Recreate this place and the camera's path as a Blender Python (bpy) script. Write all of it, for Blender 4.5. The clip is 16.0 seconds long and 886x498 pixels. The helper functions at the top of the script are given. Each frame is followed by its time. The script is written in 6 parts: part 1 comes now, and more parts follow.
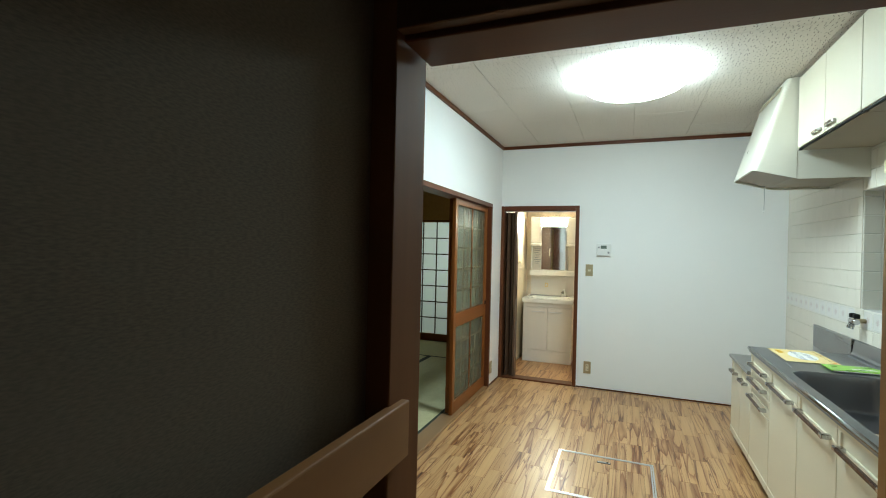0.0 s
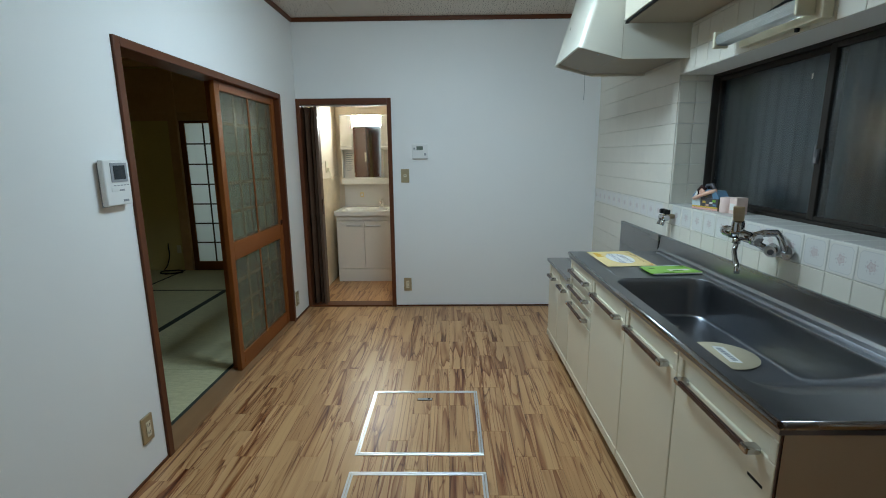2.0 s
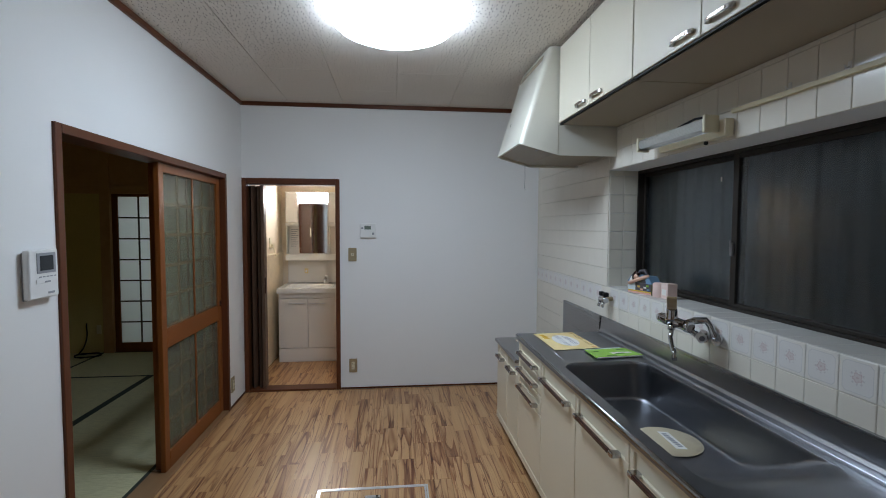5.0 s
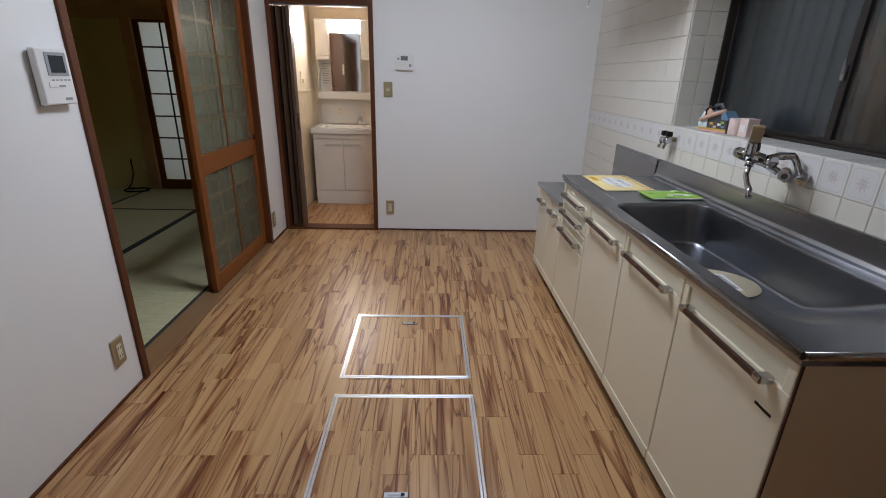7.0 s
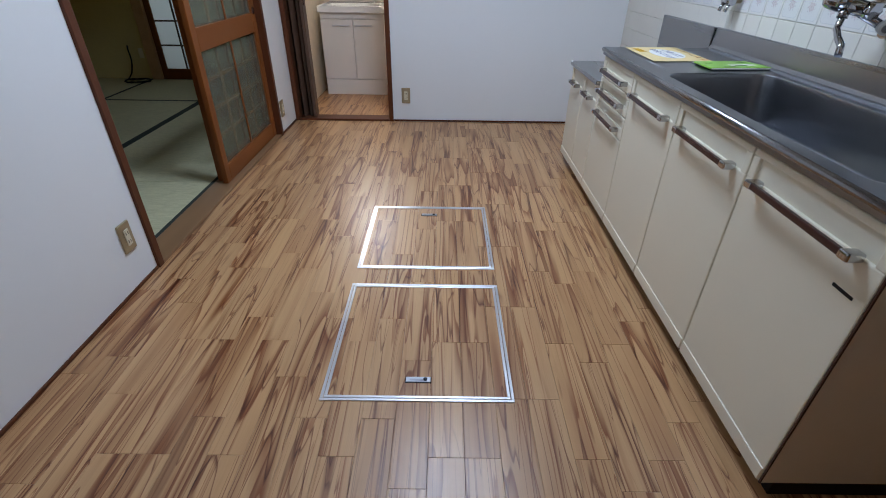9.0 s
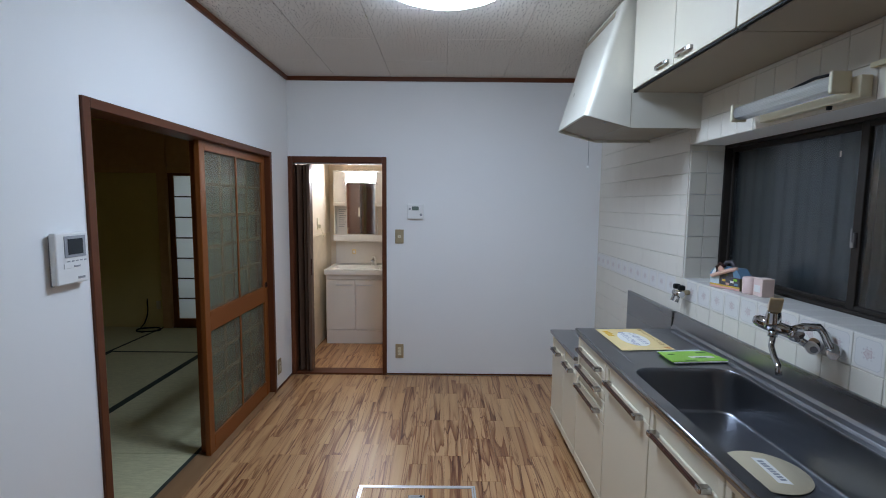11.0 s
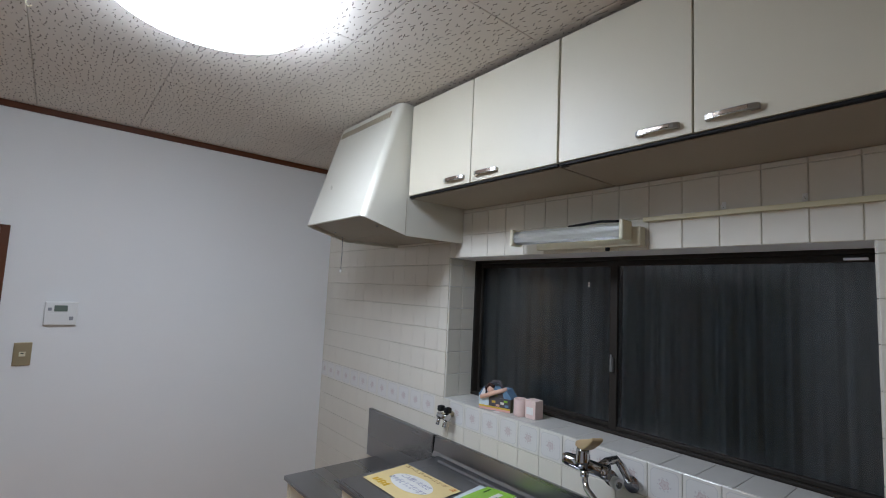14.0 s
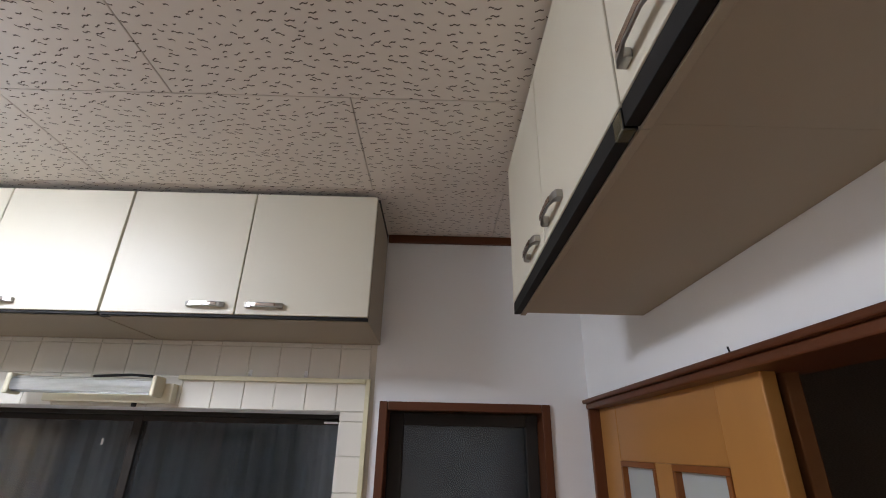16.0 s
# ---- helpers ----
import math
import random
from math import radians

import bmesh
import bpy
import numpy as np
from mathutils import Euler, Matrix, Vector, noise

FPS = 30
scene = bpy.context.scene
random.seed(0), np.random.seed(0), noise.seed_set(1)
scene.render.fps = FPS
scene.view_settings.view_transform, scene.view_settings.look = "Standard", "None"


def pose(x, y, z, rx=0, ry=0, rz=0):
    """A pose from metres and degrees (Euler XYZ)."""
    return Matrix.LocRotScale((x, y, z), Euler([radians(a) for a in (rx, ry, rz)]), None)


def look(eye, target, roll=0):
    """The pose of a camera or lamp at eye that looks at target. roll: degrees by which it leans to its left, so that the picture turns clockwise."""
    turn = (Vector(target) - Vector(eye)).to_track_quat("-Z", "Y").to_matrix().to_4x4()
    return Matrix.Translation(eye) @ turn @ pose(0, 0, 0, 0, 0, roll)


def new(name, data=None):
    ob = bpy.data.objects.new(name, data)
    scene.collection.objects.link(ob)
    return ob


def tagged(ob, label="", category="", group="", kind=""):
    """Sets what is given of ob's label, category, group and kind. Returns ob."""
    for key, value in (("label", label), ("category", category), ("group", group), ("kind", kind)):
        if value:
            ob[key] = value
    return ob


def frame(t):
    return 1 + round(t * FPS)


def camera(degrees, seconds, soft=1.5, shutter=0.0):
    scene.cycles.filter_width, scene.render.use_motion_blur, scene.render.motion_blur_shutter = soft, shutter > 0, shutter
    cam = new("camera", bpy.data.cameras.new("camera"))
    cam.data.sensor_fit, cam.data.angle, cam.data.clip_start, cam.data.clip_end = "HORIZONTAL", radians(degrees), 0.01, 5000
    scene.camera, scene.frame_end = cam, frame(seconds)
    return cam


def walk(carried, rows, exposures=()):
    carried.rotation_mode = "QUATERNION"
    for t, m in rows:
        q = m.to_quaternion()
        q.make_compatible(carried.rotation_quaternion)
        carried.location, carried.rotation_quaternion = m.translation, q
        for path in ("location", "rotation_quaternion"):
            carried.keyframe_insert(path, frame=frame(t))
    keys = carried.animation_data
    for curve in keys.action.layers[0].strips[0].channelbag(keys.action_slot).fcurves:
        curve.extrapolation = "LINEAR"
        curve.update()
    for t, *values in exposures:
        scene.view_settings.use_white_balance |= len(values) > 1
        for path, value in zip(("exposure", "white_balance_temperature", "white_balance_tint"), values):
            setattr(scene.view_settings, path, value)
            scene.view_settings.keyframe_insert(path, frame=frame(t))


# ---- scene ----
cam = camera(87.1, 16.0, soft=1.0)
PATH = [
    (0, (0.35, 0.157, 1.402), (-0.388, 2.016, 1.394), 1.3),
    (0.5, (0.39, 0.354, 1.386), (-0.06, 2.302, 1.336), 0.2),
    (1, (0.363, 0.581, 1.388), (0.115, 2.558, 1.216), -1.2),
    (1.5, (0.353, 0.794, 1.388), (0.265, 2.768, 1.083), -0.5),
    (2, (0.384, 0.966, 1.373), (0.352, 2.926, 0.98), -0.5),
    (2.5, (0.372, 1.028, 1.393), (0.352, 2.993, 1.023), -0.7),
    (3, (0.378, 0.991, 1.449), (0.439, 2.974, 1.195), -0.1),
    (3.5, (0.409, 0.956, 1.461), (0.594, 2.943, 1.332), -0.2),
    (3.7, (0.41, 0.947, 1.464), (0.649, 2.931, 1.373), -0.4),
    (5.8, (0.315, 0.993, 1.448), (0.492, 2.981, 1.311), 0.7),
    (6, (0.326, 1.016, 1.425), (0.478, 2.997, 1.197), 0.5),
    (6.5, (0.335, 1.071, 1.356), (0.433, 3.007, 0.863), 1.2),
    (7, (0.33, 1.097, 1.311), (0.394, 2.972, 0.616), 1.4),
    (7.5, (0.317, 1.129, 1.256), (0.361, 2.937, 0.403), 1.5),
    (8, (0.298, 1.191, 1.128), (0.33, 2.903, 0.096), 2.1),
    (8.5, (0.301, 1.219, 1.087), (0.312, 2.866, -0.048), 1.5),
    (9, (0.306, 1.206, 1.162), (0.308, 2.905, 0.107), 0.8),
    (9.5, (0.311, 1.137, 1.31), (0.292, 2.984, 0.544), 0.5),
    (10, (0.338, 1.049, 1.419), (0.272, 3.009, 1.023), -0.0),
    (10.2, (0.356, 1.03, 1.444), (0.274, 3.005, 1.142), 0.1),
    (12.3, (0.355, 1.643, 1.495), (0.793, 3.59, 1.369), 0.7),
    (12.5, (0.341, 1.671, 1.505), (0.875, 3.595, 1.401), 0.5),
    (13, (0.241, 1.722, 1.538), (1.067, 3.543, 1.484), 1.5),
    (13.5, (0.148, 1.784, 1.583), (1.247, 3.455, 1.597), 2.6),
    (14, (0.078, 1.855, 1.616), (1.346, 3.39, 1.804), 2.7),
    (14.5, (-0.063, 1.842, 1.667), (1.468, 3.072, 2.049), 2.5),
    (15, (-0.113, 1.802, 1.665), (1.642, 2.556, 2.258), 2.1),
    (15.5, (-0.130, 1.757, 1.686), (1.721, 1.972, 2.418), 1.3),
    (16, (-0.118, 1.713, 1.684), (1.72, 1.702, 2.473), 1.3),
]
walk(cam, [(t, look(eye, target, roll)) for t, eye, target, roll in PATH],
     [(0, 0.76, 7000, -11), (0.5, 0.42, 6700, -13), (1, 0.10, 6500, -11), (1.5, 0.04, 6250, -7), (2.5, 0.0, 6200, -3), (3, -0.07, 6150, 4), (3.5, -0.16, 6250, 4), (6, -0.15, 6650, 11), (7, 0.07, 6900, 14), (8.5, 0.26, 6250, 11), (9.2, 0.30, 5850, 10), (10, -0.06, 5850, 9), (12.5, -0.02, 6600, 11), (14, -0.12, 6700, 12), (14.5, -0.40, 6500, 10), (15, -0.62, 6500, 10), (15.5, 0.10, 6800, 13), (16, 0.64, 7050, 16)])

# ---- world and light ----
world = bpy.data.worlds.new("night")
scene.world = world
world.use_nodes = True
world.node_tree.nodes["Background"].inputs[0].default_value = (0.010, 0.014, 0.024, 1)
world.node_tree.nodes["Background"].inputs[1].default_value = 0.25
LAMP_GLOW = 28.5
VANITY_GLOW = 96.0

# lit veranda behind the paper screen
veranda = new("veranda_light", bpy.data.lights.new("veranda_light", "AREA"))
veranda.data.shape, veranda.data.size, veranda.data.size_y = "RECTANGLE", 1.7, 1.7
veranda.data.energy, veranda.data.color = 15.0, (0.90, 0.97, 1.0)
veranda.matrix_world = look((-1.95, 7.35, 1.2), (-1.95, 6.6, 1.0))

# room limits
XL, XR, YB, YF, ZC = -0.94, 1.67, 1.155, 5.12, 2.505


# ---- materials ----
def mat(name, colour, rough=0.5, metal=0.0, vary=0.08, scale=4.0, grain=0.0, grain_scale=120.0, stretch=(1, 1, 1), coat=0.0, spec=0.5, seed=False):
    """A surface with a slow change of tone, a fine grain and a fine relief."""
    m = bpy.data.materials.new(name)
    m.use_nodes = True
    nt = m.node_tree
    b = nt.nodes["Principled BSDF"]
    b.inputs["Roughness"].default_value = rough
    b.inputs["Metallic"].default_value = metal
    b.inputs["Coat Weight"].default_value = coat
    b.inputs["Specular IOR Level"].default_value = spec
    tc = nt.nodes.new("ShaderNodeTexCoord")
    mp = nt.nodes.new("ShaderNodeMapping")
    mp.inputs["Scale"].default_value = stretch
    nt.links.new(tc.outputs["Object"], mp.inputs["Vector"])
    vec = mp.outputs["Vector"]
    if seed:
        oi = nt.nodes.new("ShaderNodeObjectInfo")
        ad = nt.nodes.new("ShaderNodeVectorMath")
        sc = nt.nodes.new("ShaderNodeMath")
        sc.operation, sc.inputs[1].default_value = "MULTIPLY", 57.0
        nt.links.new(oi.outputs["Random"], sc.inputs[0])
        nt.links.new(vec, ad.inputs[0])
        nt.links.new(sc.outputs[0], ad.inputs[1])
        vec = ad.outputs[0]
    n1 = nt.nodes.new("ShaderNodeTexNoise")
    n1.inputs["Scale"].default_value, n1.inputs["Detail"].default_value = scale, 5
    nt.links.new(vec, n1.inputs["Vector"])
    n2 = nt.nodes.new("ShaderNodeTexNoise")
    n2.inputs["Scale"].default_value, n2.inputs["Detail"].default_value = grain_scale, 3
    nt.links.new(vec, n2.inputs["Vector"])
    ramp = nt.nodes.new("ShaderNodeMix")
    ramp.data_type = "RGBA"
    lo = tuple(c * (1 - vary) for c in colour) + (1,)
    hi = tuple(min(1, c * (1 + vary)) for c in colour) + (1,)
    ramp.inputs[6].default_value, ramp.inputs[7].default_value = lo, hi
    nt.links.new(n1.outputs["Fac"], ramp.inputs[0])
    out = ramp.outputs[2]
    if grain:
        mul = nt.nodes.new("ShaderNodeMix")
        mul.data_type, mul.blend_type = "RGBA", "MULTIPLY"
        mul.inputs[0].default_value = grain
        nt.links.new(out, mul.inputs[6])
        cr = nt.nodes.new("ShaderNodeValToRGB")
        cr.color_ramp.elements[0].position, cr.color_ramp.elements[1].position = 0.35, 0.65
        cr.color_ramp.elements[0].color = (0.25, 0.25, 0.25, 1)
        nt.links.new(n2.outputs["Fac"], cr.inputs[0])
        nt.links.new(cr.outputs[0], mul.inputs[7])
        out = mul.outputs[2]
    nt.links.new(out, b.inputs["Base Color"])
    rr = nt.nodes.new("ShaderNodeMapRange")
    rr.inputs[3].default_value, rr.inputs[4].default_value = max(0.02, rough - 0.07), min(1, rough + 0.07)
    nt.links.new(n1.outputs["Fac"], rr.inputs[0])
    nt.links.new(rr.outputs[0], b.inputs["Roughness"])
    bump = nt.nodes.new("ShaderNodeBump")
    bump.inputs["Strength"].default_value, bump.inputs["Distance"].default_value = 0.12, 0.001
    nt.links.new(n2.outputs["Fac"], bump.inputs["Height"])
    nt.links.new(bump.outputs[0], b.inputs["Normal"])
    return m


def wood(name, dark, light, rough=0.35, along="z", fine=60.0, coat=0.15):
    """Wood with long grain along one axis."""
    st = {"x": (0.06, 1, 1), "y": (1, 0.06, 1), "z": (1, 1, 0.06)}[along]
    m = mat(name, light, rough, stretch=st, scale=14, grain_scale=fine * 2, coat=coat, seed=True)
    nt = m.node_tree
    mix = [n for n in nt.nodes if n.type == "MIX"][0]
    mix.inputs[6].default_value, mix.inputs[7].default_value = (*dark, 1), (*light, 1)
    return m


def floor_wood():
    """Printed strip flooring: tan boards with dark, wavy streaks along y."""
    m = bpy.data.materials.new("strip_floor")
    m.use_nodes = True
    nt = m.node_tree
    b = nt.nodes["Principled BSDF"]
    tc = nt.nodes.new("ShaderNodeTexCoord")
    oi = nt.nodes.new("ShaderNodeObjectInfo")
    sc = nt.nodes.new("ShaderNodeMath")
    sc.operation, sc.inputs[1].default_value = "MULTIPLY", 83.0
    nt.links.new(oi.outputs["Random"], sc.inputs[0])
    ad = nt.nodes.new("ShaderNodeVectorMath")
    nt.links.new(tc.outputs["Object"], ad.inputs[0])
    nt.links.new(sc.outputs[0], ad.inputs[1])

    def noise_at(sx, sy, detail, rough, dist):
        mp = nt.nodes.new("ShaderNodeMapping")
        mp.inputs["Scale"].default_value = (sx, sy, 1)
        nt.links.new(ad.outputs[0], mp.inputs[0])
        n = nt.nodes.new("ShaderNodeTexNoise")
        n.inputs["Scale"].default_value, n.inputs["Detail"].default_value = 1, detail
        n.inputs["Roughness"].default_value, n.inputs["Distortion"].default_value = rough, dist
        nt.links.new(mp.outputs[0], n.inputs["Vector"])
        return n.outputs["Fac"]

    def ramp(fac, stops):
        r = nt.nodes.new("ShaderNodeValToRGB")
        e = r.color_ramp.elements
        while len(e) < len(stops):
            e.new(0.5)
        for k, (p, c) in enumerate(stops):
            e[k].position, e[k].color = p, (*c, 1)
        nt.links.new(fac, r.inputs[0])
        return r.outputs[0]

    def mix(a, c, fac, mode="MULTIPLY"):
        x = nt.nodes.new("ShaderNodeMix")
        x.data_type, x.blend_type = "RGBA", mode
        if isinstance(fac, float):
            x.inputs[0].default_value = fac
        else:
            nt.links.new(fac, x.inputs[0])
        nt.links.new(a, x.inputs[6])
        nt.links.new(c, x.inputs[7])
        return x.outputs[2]

    bands = noise_at(9, 0.45, 2, 0.5, 0.6)
    c = ramp(bands, [(0.30, (0.47, 0.250, 0.110)), (0.43, (0.57, 0.330, 0.152)), (0.60, (0.64, 0.390, 0.190)), (0.74, (0.54, 0.300, 0.135))])
    # shaded streaks with one hard edge, then thin crisp lines
    one = (1, 1, 1)
    for sx, sy, p, wd, tone_ in ((9, 0.32, 0.48, 0.066, (0.42, 0.230, 0.140)), (13, 0.38, 0.55, -0.060, (0.44, 0.250, 0.155)), (17, 0.44, 0.45, 0.052, (0.50, 0.300, 0.200)),
                                 (10, 0.40, 0.53, 0.018, (0.26, 0.115, 0.062)), (14, 0.48, 0.47, 0.016, (0.30, 0.145, 0.085)), (19, 0.6, 0.56, 0.015, (0.40, 0.215, 0.140))):
        lines = noise_at(sx, sy * 1.4, 2.0, 0.36, 0.8)
        half = tuple(0.40 + 0.60 * v for v in tone_)
        if wd > 0:
            stops = [(p - 0.005, one), (p, tone_), (p + wd * 0.35, half), (p + wd, one)]
        else:
            stops = [(p + wd, one), (p + wd * 0.35, half), (p, tone_), (p + 0.005, one)]
        streak = ramp(lines, stops)
        gate = ramp(noise_at(sx * 0.4, 0.7, 1, 0.5, 0), [(0.39, (0.04, 0.04, 0.04)), (0.50, one)])
        c = mix(c, streak, gate)
    fine = ramp(noise_at(300, 9, 4, 0.6, 0), [(0.3, (0.84, 0.81, 0.78)), (0.7, (1.05, 1.05, 1.05))])
    c = mix(c, fine, 0.45)
    tone = ramp(oi.outputs["Random"], [(0.0, (0.86, 0.84, 0.82)), (0.5, (0.90, 0.885, 0.87)), (1.0, (0.96, 0.945, 0.92))])
    c = mix(c, tone, 1.0)
    nt.links.new(c, b.inputs["Base Color"])
    b.inputs["Roughness"].default_value = 0.33
    rr = nt.nodes.new("ShaderNodeMapRange")
    rr.inputs[3].default_value, rr.inputs[4].default_value = 0.27, 0.40
    nt.links.new(noise_at(6, 2, 3, 0.5, 0), rr.inputs[0])
    nt.links.new(rr.outputs[0], b.inputs["Roughness"])
    bump = nt.nodes.new("ShaderNodeBump")
    bump.inputs["Strength"].default_value, bump.inputs["Distance"].default_value = 0.42, 0.0006
    nt.links.new(noise_at(260, 10, 3, 0.6, 0), bump.inputs["Height"])
    nt.links.new(bump.outputs[0], b.inputs["Normal"])
    return m


def ceiling_board():
    """Mineral board with short worm-like pits."""
    m = mat("ceiling_board", (0.72, 0.665, 0.60), 0.9, vary=0.06, scale=2.5, grain_scale=300)
    nt = m.node_tree
    b = nt.nodes["Principled BSDF"]
    tc = nt.nodes.new("ShaderNodeTexCoord")
    mp = nt.nodes.new("ShaderNodeMapping")
    mp.inputs["Scale"].default_value = (45, 29, 0)
    nt.links.new(tc.outputs["Object"], mp.inputs[0])
    vo = nt.nodes.new("ShaderNodeTexVoronoi")
    vo.voronoi_dimensions = "2D"
    vo.inputs["Scale"].default_value, vo.inputs["Randomness"].default_value = 1, 0.8
    nt.links.new(mp.outputs[0], vo.inputs["Vector"])
    rel = nt.nodes.new("ShaderNodeVectorMath")
    rel.operation = "SUBTRACT"
    nt.links.new(mp.outputs[0], rel.inputs[0])
    nt.links.new(vo.outputs["Position"], rel.inputs[1])
    met = nt.nodes.new("ShaderNodeVectorMath")
    met.operation = "DIVIDE"
    met.inputs[1].default_value = (45, 29, 1)
    nt.links.new(rel.outputs[0], met.inputs[0])
    sx = nt.nodes.new("ShaderNodeSeparateXYZ")
    nt.links.new(met.outputs[0], sx.inputs[0])
    rc = nt.nodes.new("ShaderNodeSeparateColor")
    nt.links.new(vo.outputs["Color"], rc.inputs[0])

    def calc(op, a, c=None, d=None):
        n = nt.nodes.new("ShaderNodeMath")
        n.operation = op
        for k, v in enumerate((a, c, d)):
            if v is None:
                continue
            if isinstance(v, (int, float)):
                n.inputs[k].default_value = v
            else:
                nt.links.new(v, n.inputs[k])
        return n.outputs[0]

    du, dv = sx.outputs["X"], sx.outputs["Y"]
    lean = calc("MULTIPLY_ADD", rc.outputs["Red"], 0.9, -0.45)
    du = calc("SUBTRACT", du, calc("MULTIPLY", dv, lean))
    phase = calc("MULTIPLY", rc.outputs["Green"], 6.28)
    wave = calc("MULTIPLY", calc("SINE", calc("ADD", calc("MULTIPLY", dv, 480.0), phase)), 0.0012)
    du = calc("ABSOLUTE", calc("ADD", du, wave))
    half = calc("MULTIPLY_ADD", rc.outputs["Blue"], 0.0085, 0.0025)
    over = calc("MAXIMUM", calc("SUBTRACT", du, 0.0011), calc("SUBTRACT", calc("ABSOLUTE", dv), half))
    th = nt.nodes.new("ShaderNodeMapRange")
    th.inputs[1].default_value, th.inputs[2].default_value = 0.0, 0.0009
    nt.links.new(over, th.inputs[0])
    mx = nt.nodes.new("ShaderNodeMix")
    mx.data_type = "RGBA"
    mx.inputs[6].default_value = (0.13, 0.10, 0.08, 1)
    nt.links.new(th.outputs[0], mx.inputs[0])
    prev = b.inputs["Base Color"].links[0].from_socket
    nt.links.new(prev, mx.inputs[7])
    nt.links.new(mx.outputs[2], b.inputs["Base Color"])
    bump = nt.nodes.new("ShaderNodeBump")
    bump.inputs["Strength"].default_value, bump.inputs["Distance"].default_value = 0.8, 0.003
    nt.links.new(th.outputs[0], bump.inputs["Height"])
    nt.links.new(bump.outputs[0], b.inputs["Normal"])
    return m


def flower_tile():
    """White glazed tile with a pale rim and a faded pink flower; the pattern lies in the tile's own y and z."""
    m = mat("flower_tile", (0.77, 0.745, 0.69), 0.18, vary=0.03, grain_scale=20)
    nt = m.node_tree
    b = nt.nodes["Principled BSDF"]
    tc = nt.nodes.new("ShaderNodeTexCoord")
    sep = nt.nodes.new("ShaderNodeSeparateXYZ")
    nt.links.new(tc.outputs["Object"], sep.inputs[0])

    def math_node(op, a, c=None):
        n = nt.nodes.new("ShaderNodeMath")
        n.operation = op
        for k, v in enumerate((a, c)):
            if v is None:
                continue
            if isinstance(v, (int, float)):
                n.inputs[k].default_value = v
            else:
                nt.links.new(v, n.inputs[k])
        return n.outputs[0]

    y, z = sep.outputs["Y"], sep.outputs["Z"]
    r = math_node("SQRT", math_node("ADD", math_node("MULTIPLY", y, y), math_node("MULTIPLY", z, z)))
    ang = math_node("ARCTAN2", z, y)
    nz = nt.nodes.new("ShaderNodeTexNoise")
    nz.inputs["Scale"].default_value, nz.inputs["Detail"].default_value = 230.0, 3
    oi = nt.nodes.new("ShaderNodeObjectInfo")
    shift = nt.nodes.new("ShaderNodeVectorMath")
    nt.links.new(tc.outputs["Object"], shift.inputs[0])
    nt.links.new(oi.outputs["Random"], shift.inputs[1])
    nt.links.new(shift.outputs[0], nz.inputs["Vector"])
    wob = math_node("ADD", r, math_node("MULTIPLY", math_node("SUBTRACT", nz.outputs["Fac"], 0.5), 0.009))
    lobes = math_node("COSINE", math_node("ADD", math_node("MULTIPLY", ang, 5.0), 0.6))
    petal = math_node("ADD", math_node("MULTIPLY", lobes, 0.0020), 0.0145)
    inside = math_node("LESS_THAN", wob, petal)
    edge_ring = math_node("MULTIPLY", inside, math_node("GREATER_THAN", wob, math_node("SUBTRACT", petal, 0.0035)))
    heart = math_node("LESS_THAN", wob, 0.004)
    spray = math_node("MULTIPLY", math_node("LESS_THAN", math_node("ABSOLUTE", math_node("SUBTRACT", wob, 0.0205)), 0.0028), math_node("GREATER_THAN", math_node("COSINE", math_node("ADD", math_node("MULTIPLY", ang, 9.0), 1.0)), 0.1))
    spray = math_node("MULTIPLY", spray, math_node("GREATER_THAN", nz.outputs["Fac"], 0.46))
    fac = math_node("MAXIMUM", math_node("MULTIPLY", inside, 0.34), math_node("MULTIPLY", math_node("MAXIMUM", edge_ring, heart), 0.70))
    leaf = math_node("MULTIPLY", spray, 0.45)
    ay, az = math_node("ABSOLUTE", y), math_node("ABSOLUTE", z)
    edge = math_node("MAXIMUM", math_node("MAXIMUM", ay, az), math_node("MULTIPLY", math_node("ADD", ay, az), 0.56))
    rim = math_node("MULTIPLY", math_node("LESS_THAN", math_node("ABSOLUTE", math_node("SUBTRACT", edge, 0.045)), 0.0013), 0.38)
    prev = b.inputs["Base Color"].links[0].from_socket
    plate = math_node("MULTIPLY", math_node("LESS_THAN", edge, 0.045), 0.45)
    for f_, col in ((plate, (0.735, 0.73, 0.735, 1)), (fac, (0.56, 0.42, 0.42, 1)), (leaf, (0.46, 0.40, 0.42, 1)), (rim, (0.50, 0.50, 0.51, 1))):
        mx = nt.nodes.new("ShaderNodeMix")
        mx.data_type = "RGBA"
        nt.links.new(f_, mx.inputs[0])
        nt.links.new(prev, mx.inputs[6])
        mx.inputs[7].default_value = col
        prev = mx.outputs[2]
    nt.links.new(prev, b.inputs["Base Color"])
    return m


def glass(name, colour, rough, ior=1.45):
    m = mat(name, colour, rough, vary=0.02)
    b = m.node_tree.nodes["Principled BSDF"]
    b.inputs["Transmission Weight"].default_value = 1.0
    b.inputs["IOR"].default_value = ior
    for l in list(b.inputs["Normal"].links):
        m.node_tree.links.remove(l)
    return m


def glow(name, colour, strength):
    m = bpy.data.materials.new(name)
    m.use_nodes = True
    b = m.node_tree.nodes["Principled BSDF"]
    b.inputs["Base Color"].default_value = (0.9, 0.9, 0.9, 1)
    b.inputs["Emission Color"].default_value = (*colour, 1)
    b.inputs["Emission Strength"].default_value = strength
    return m


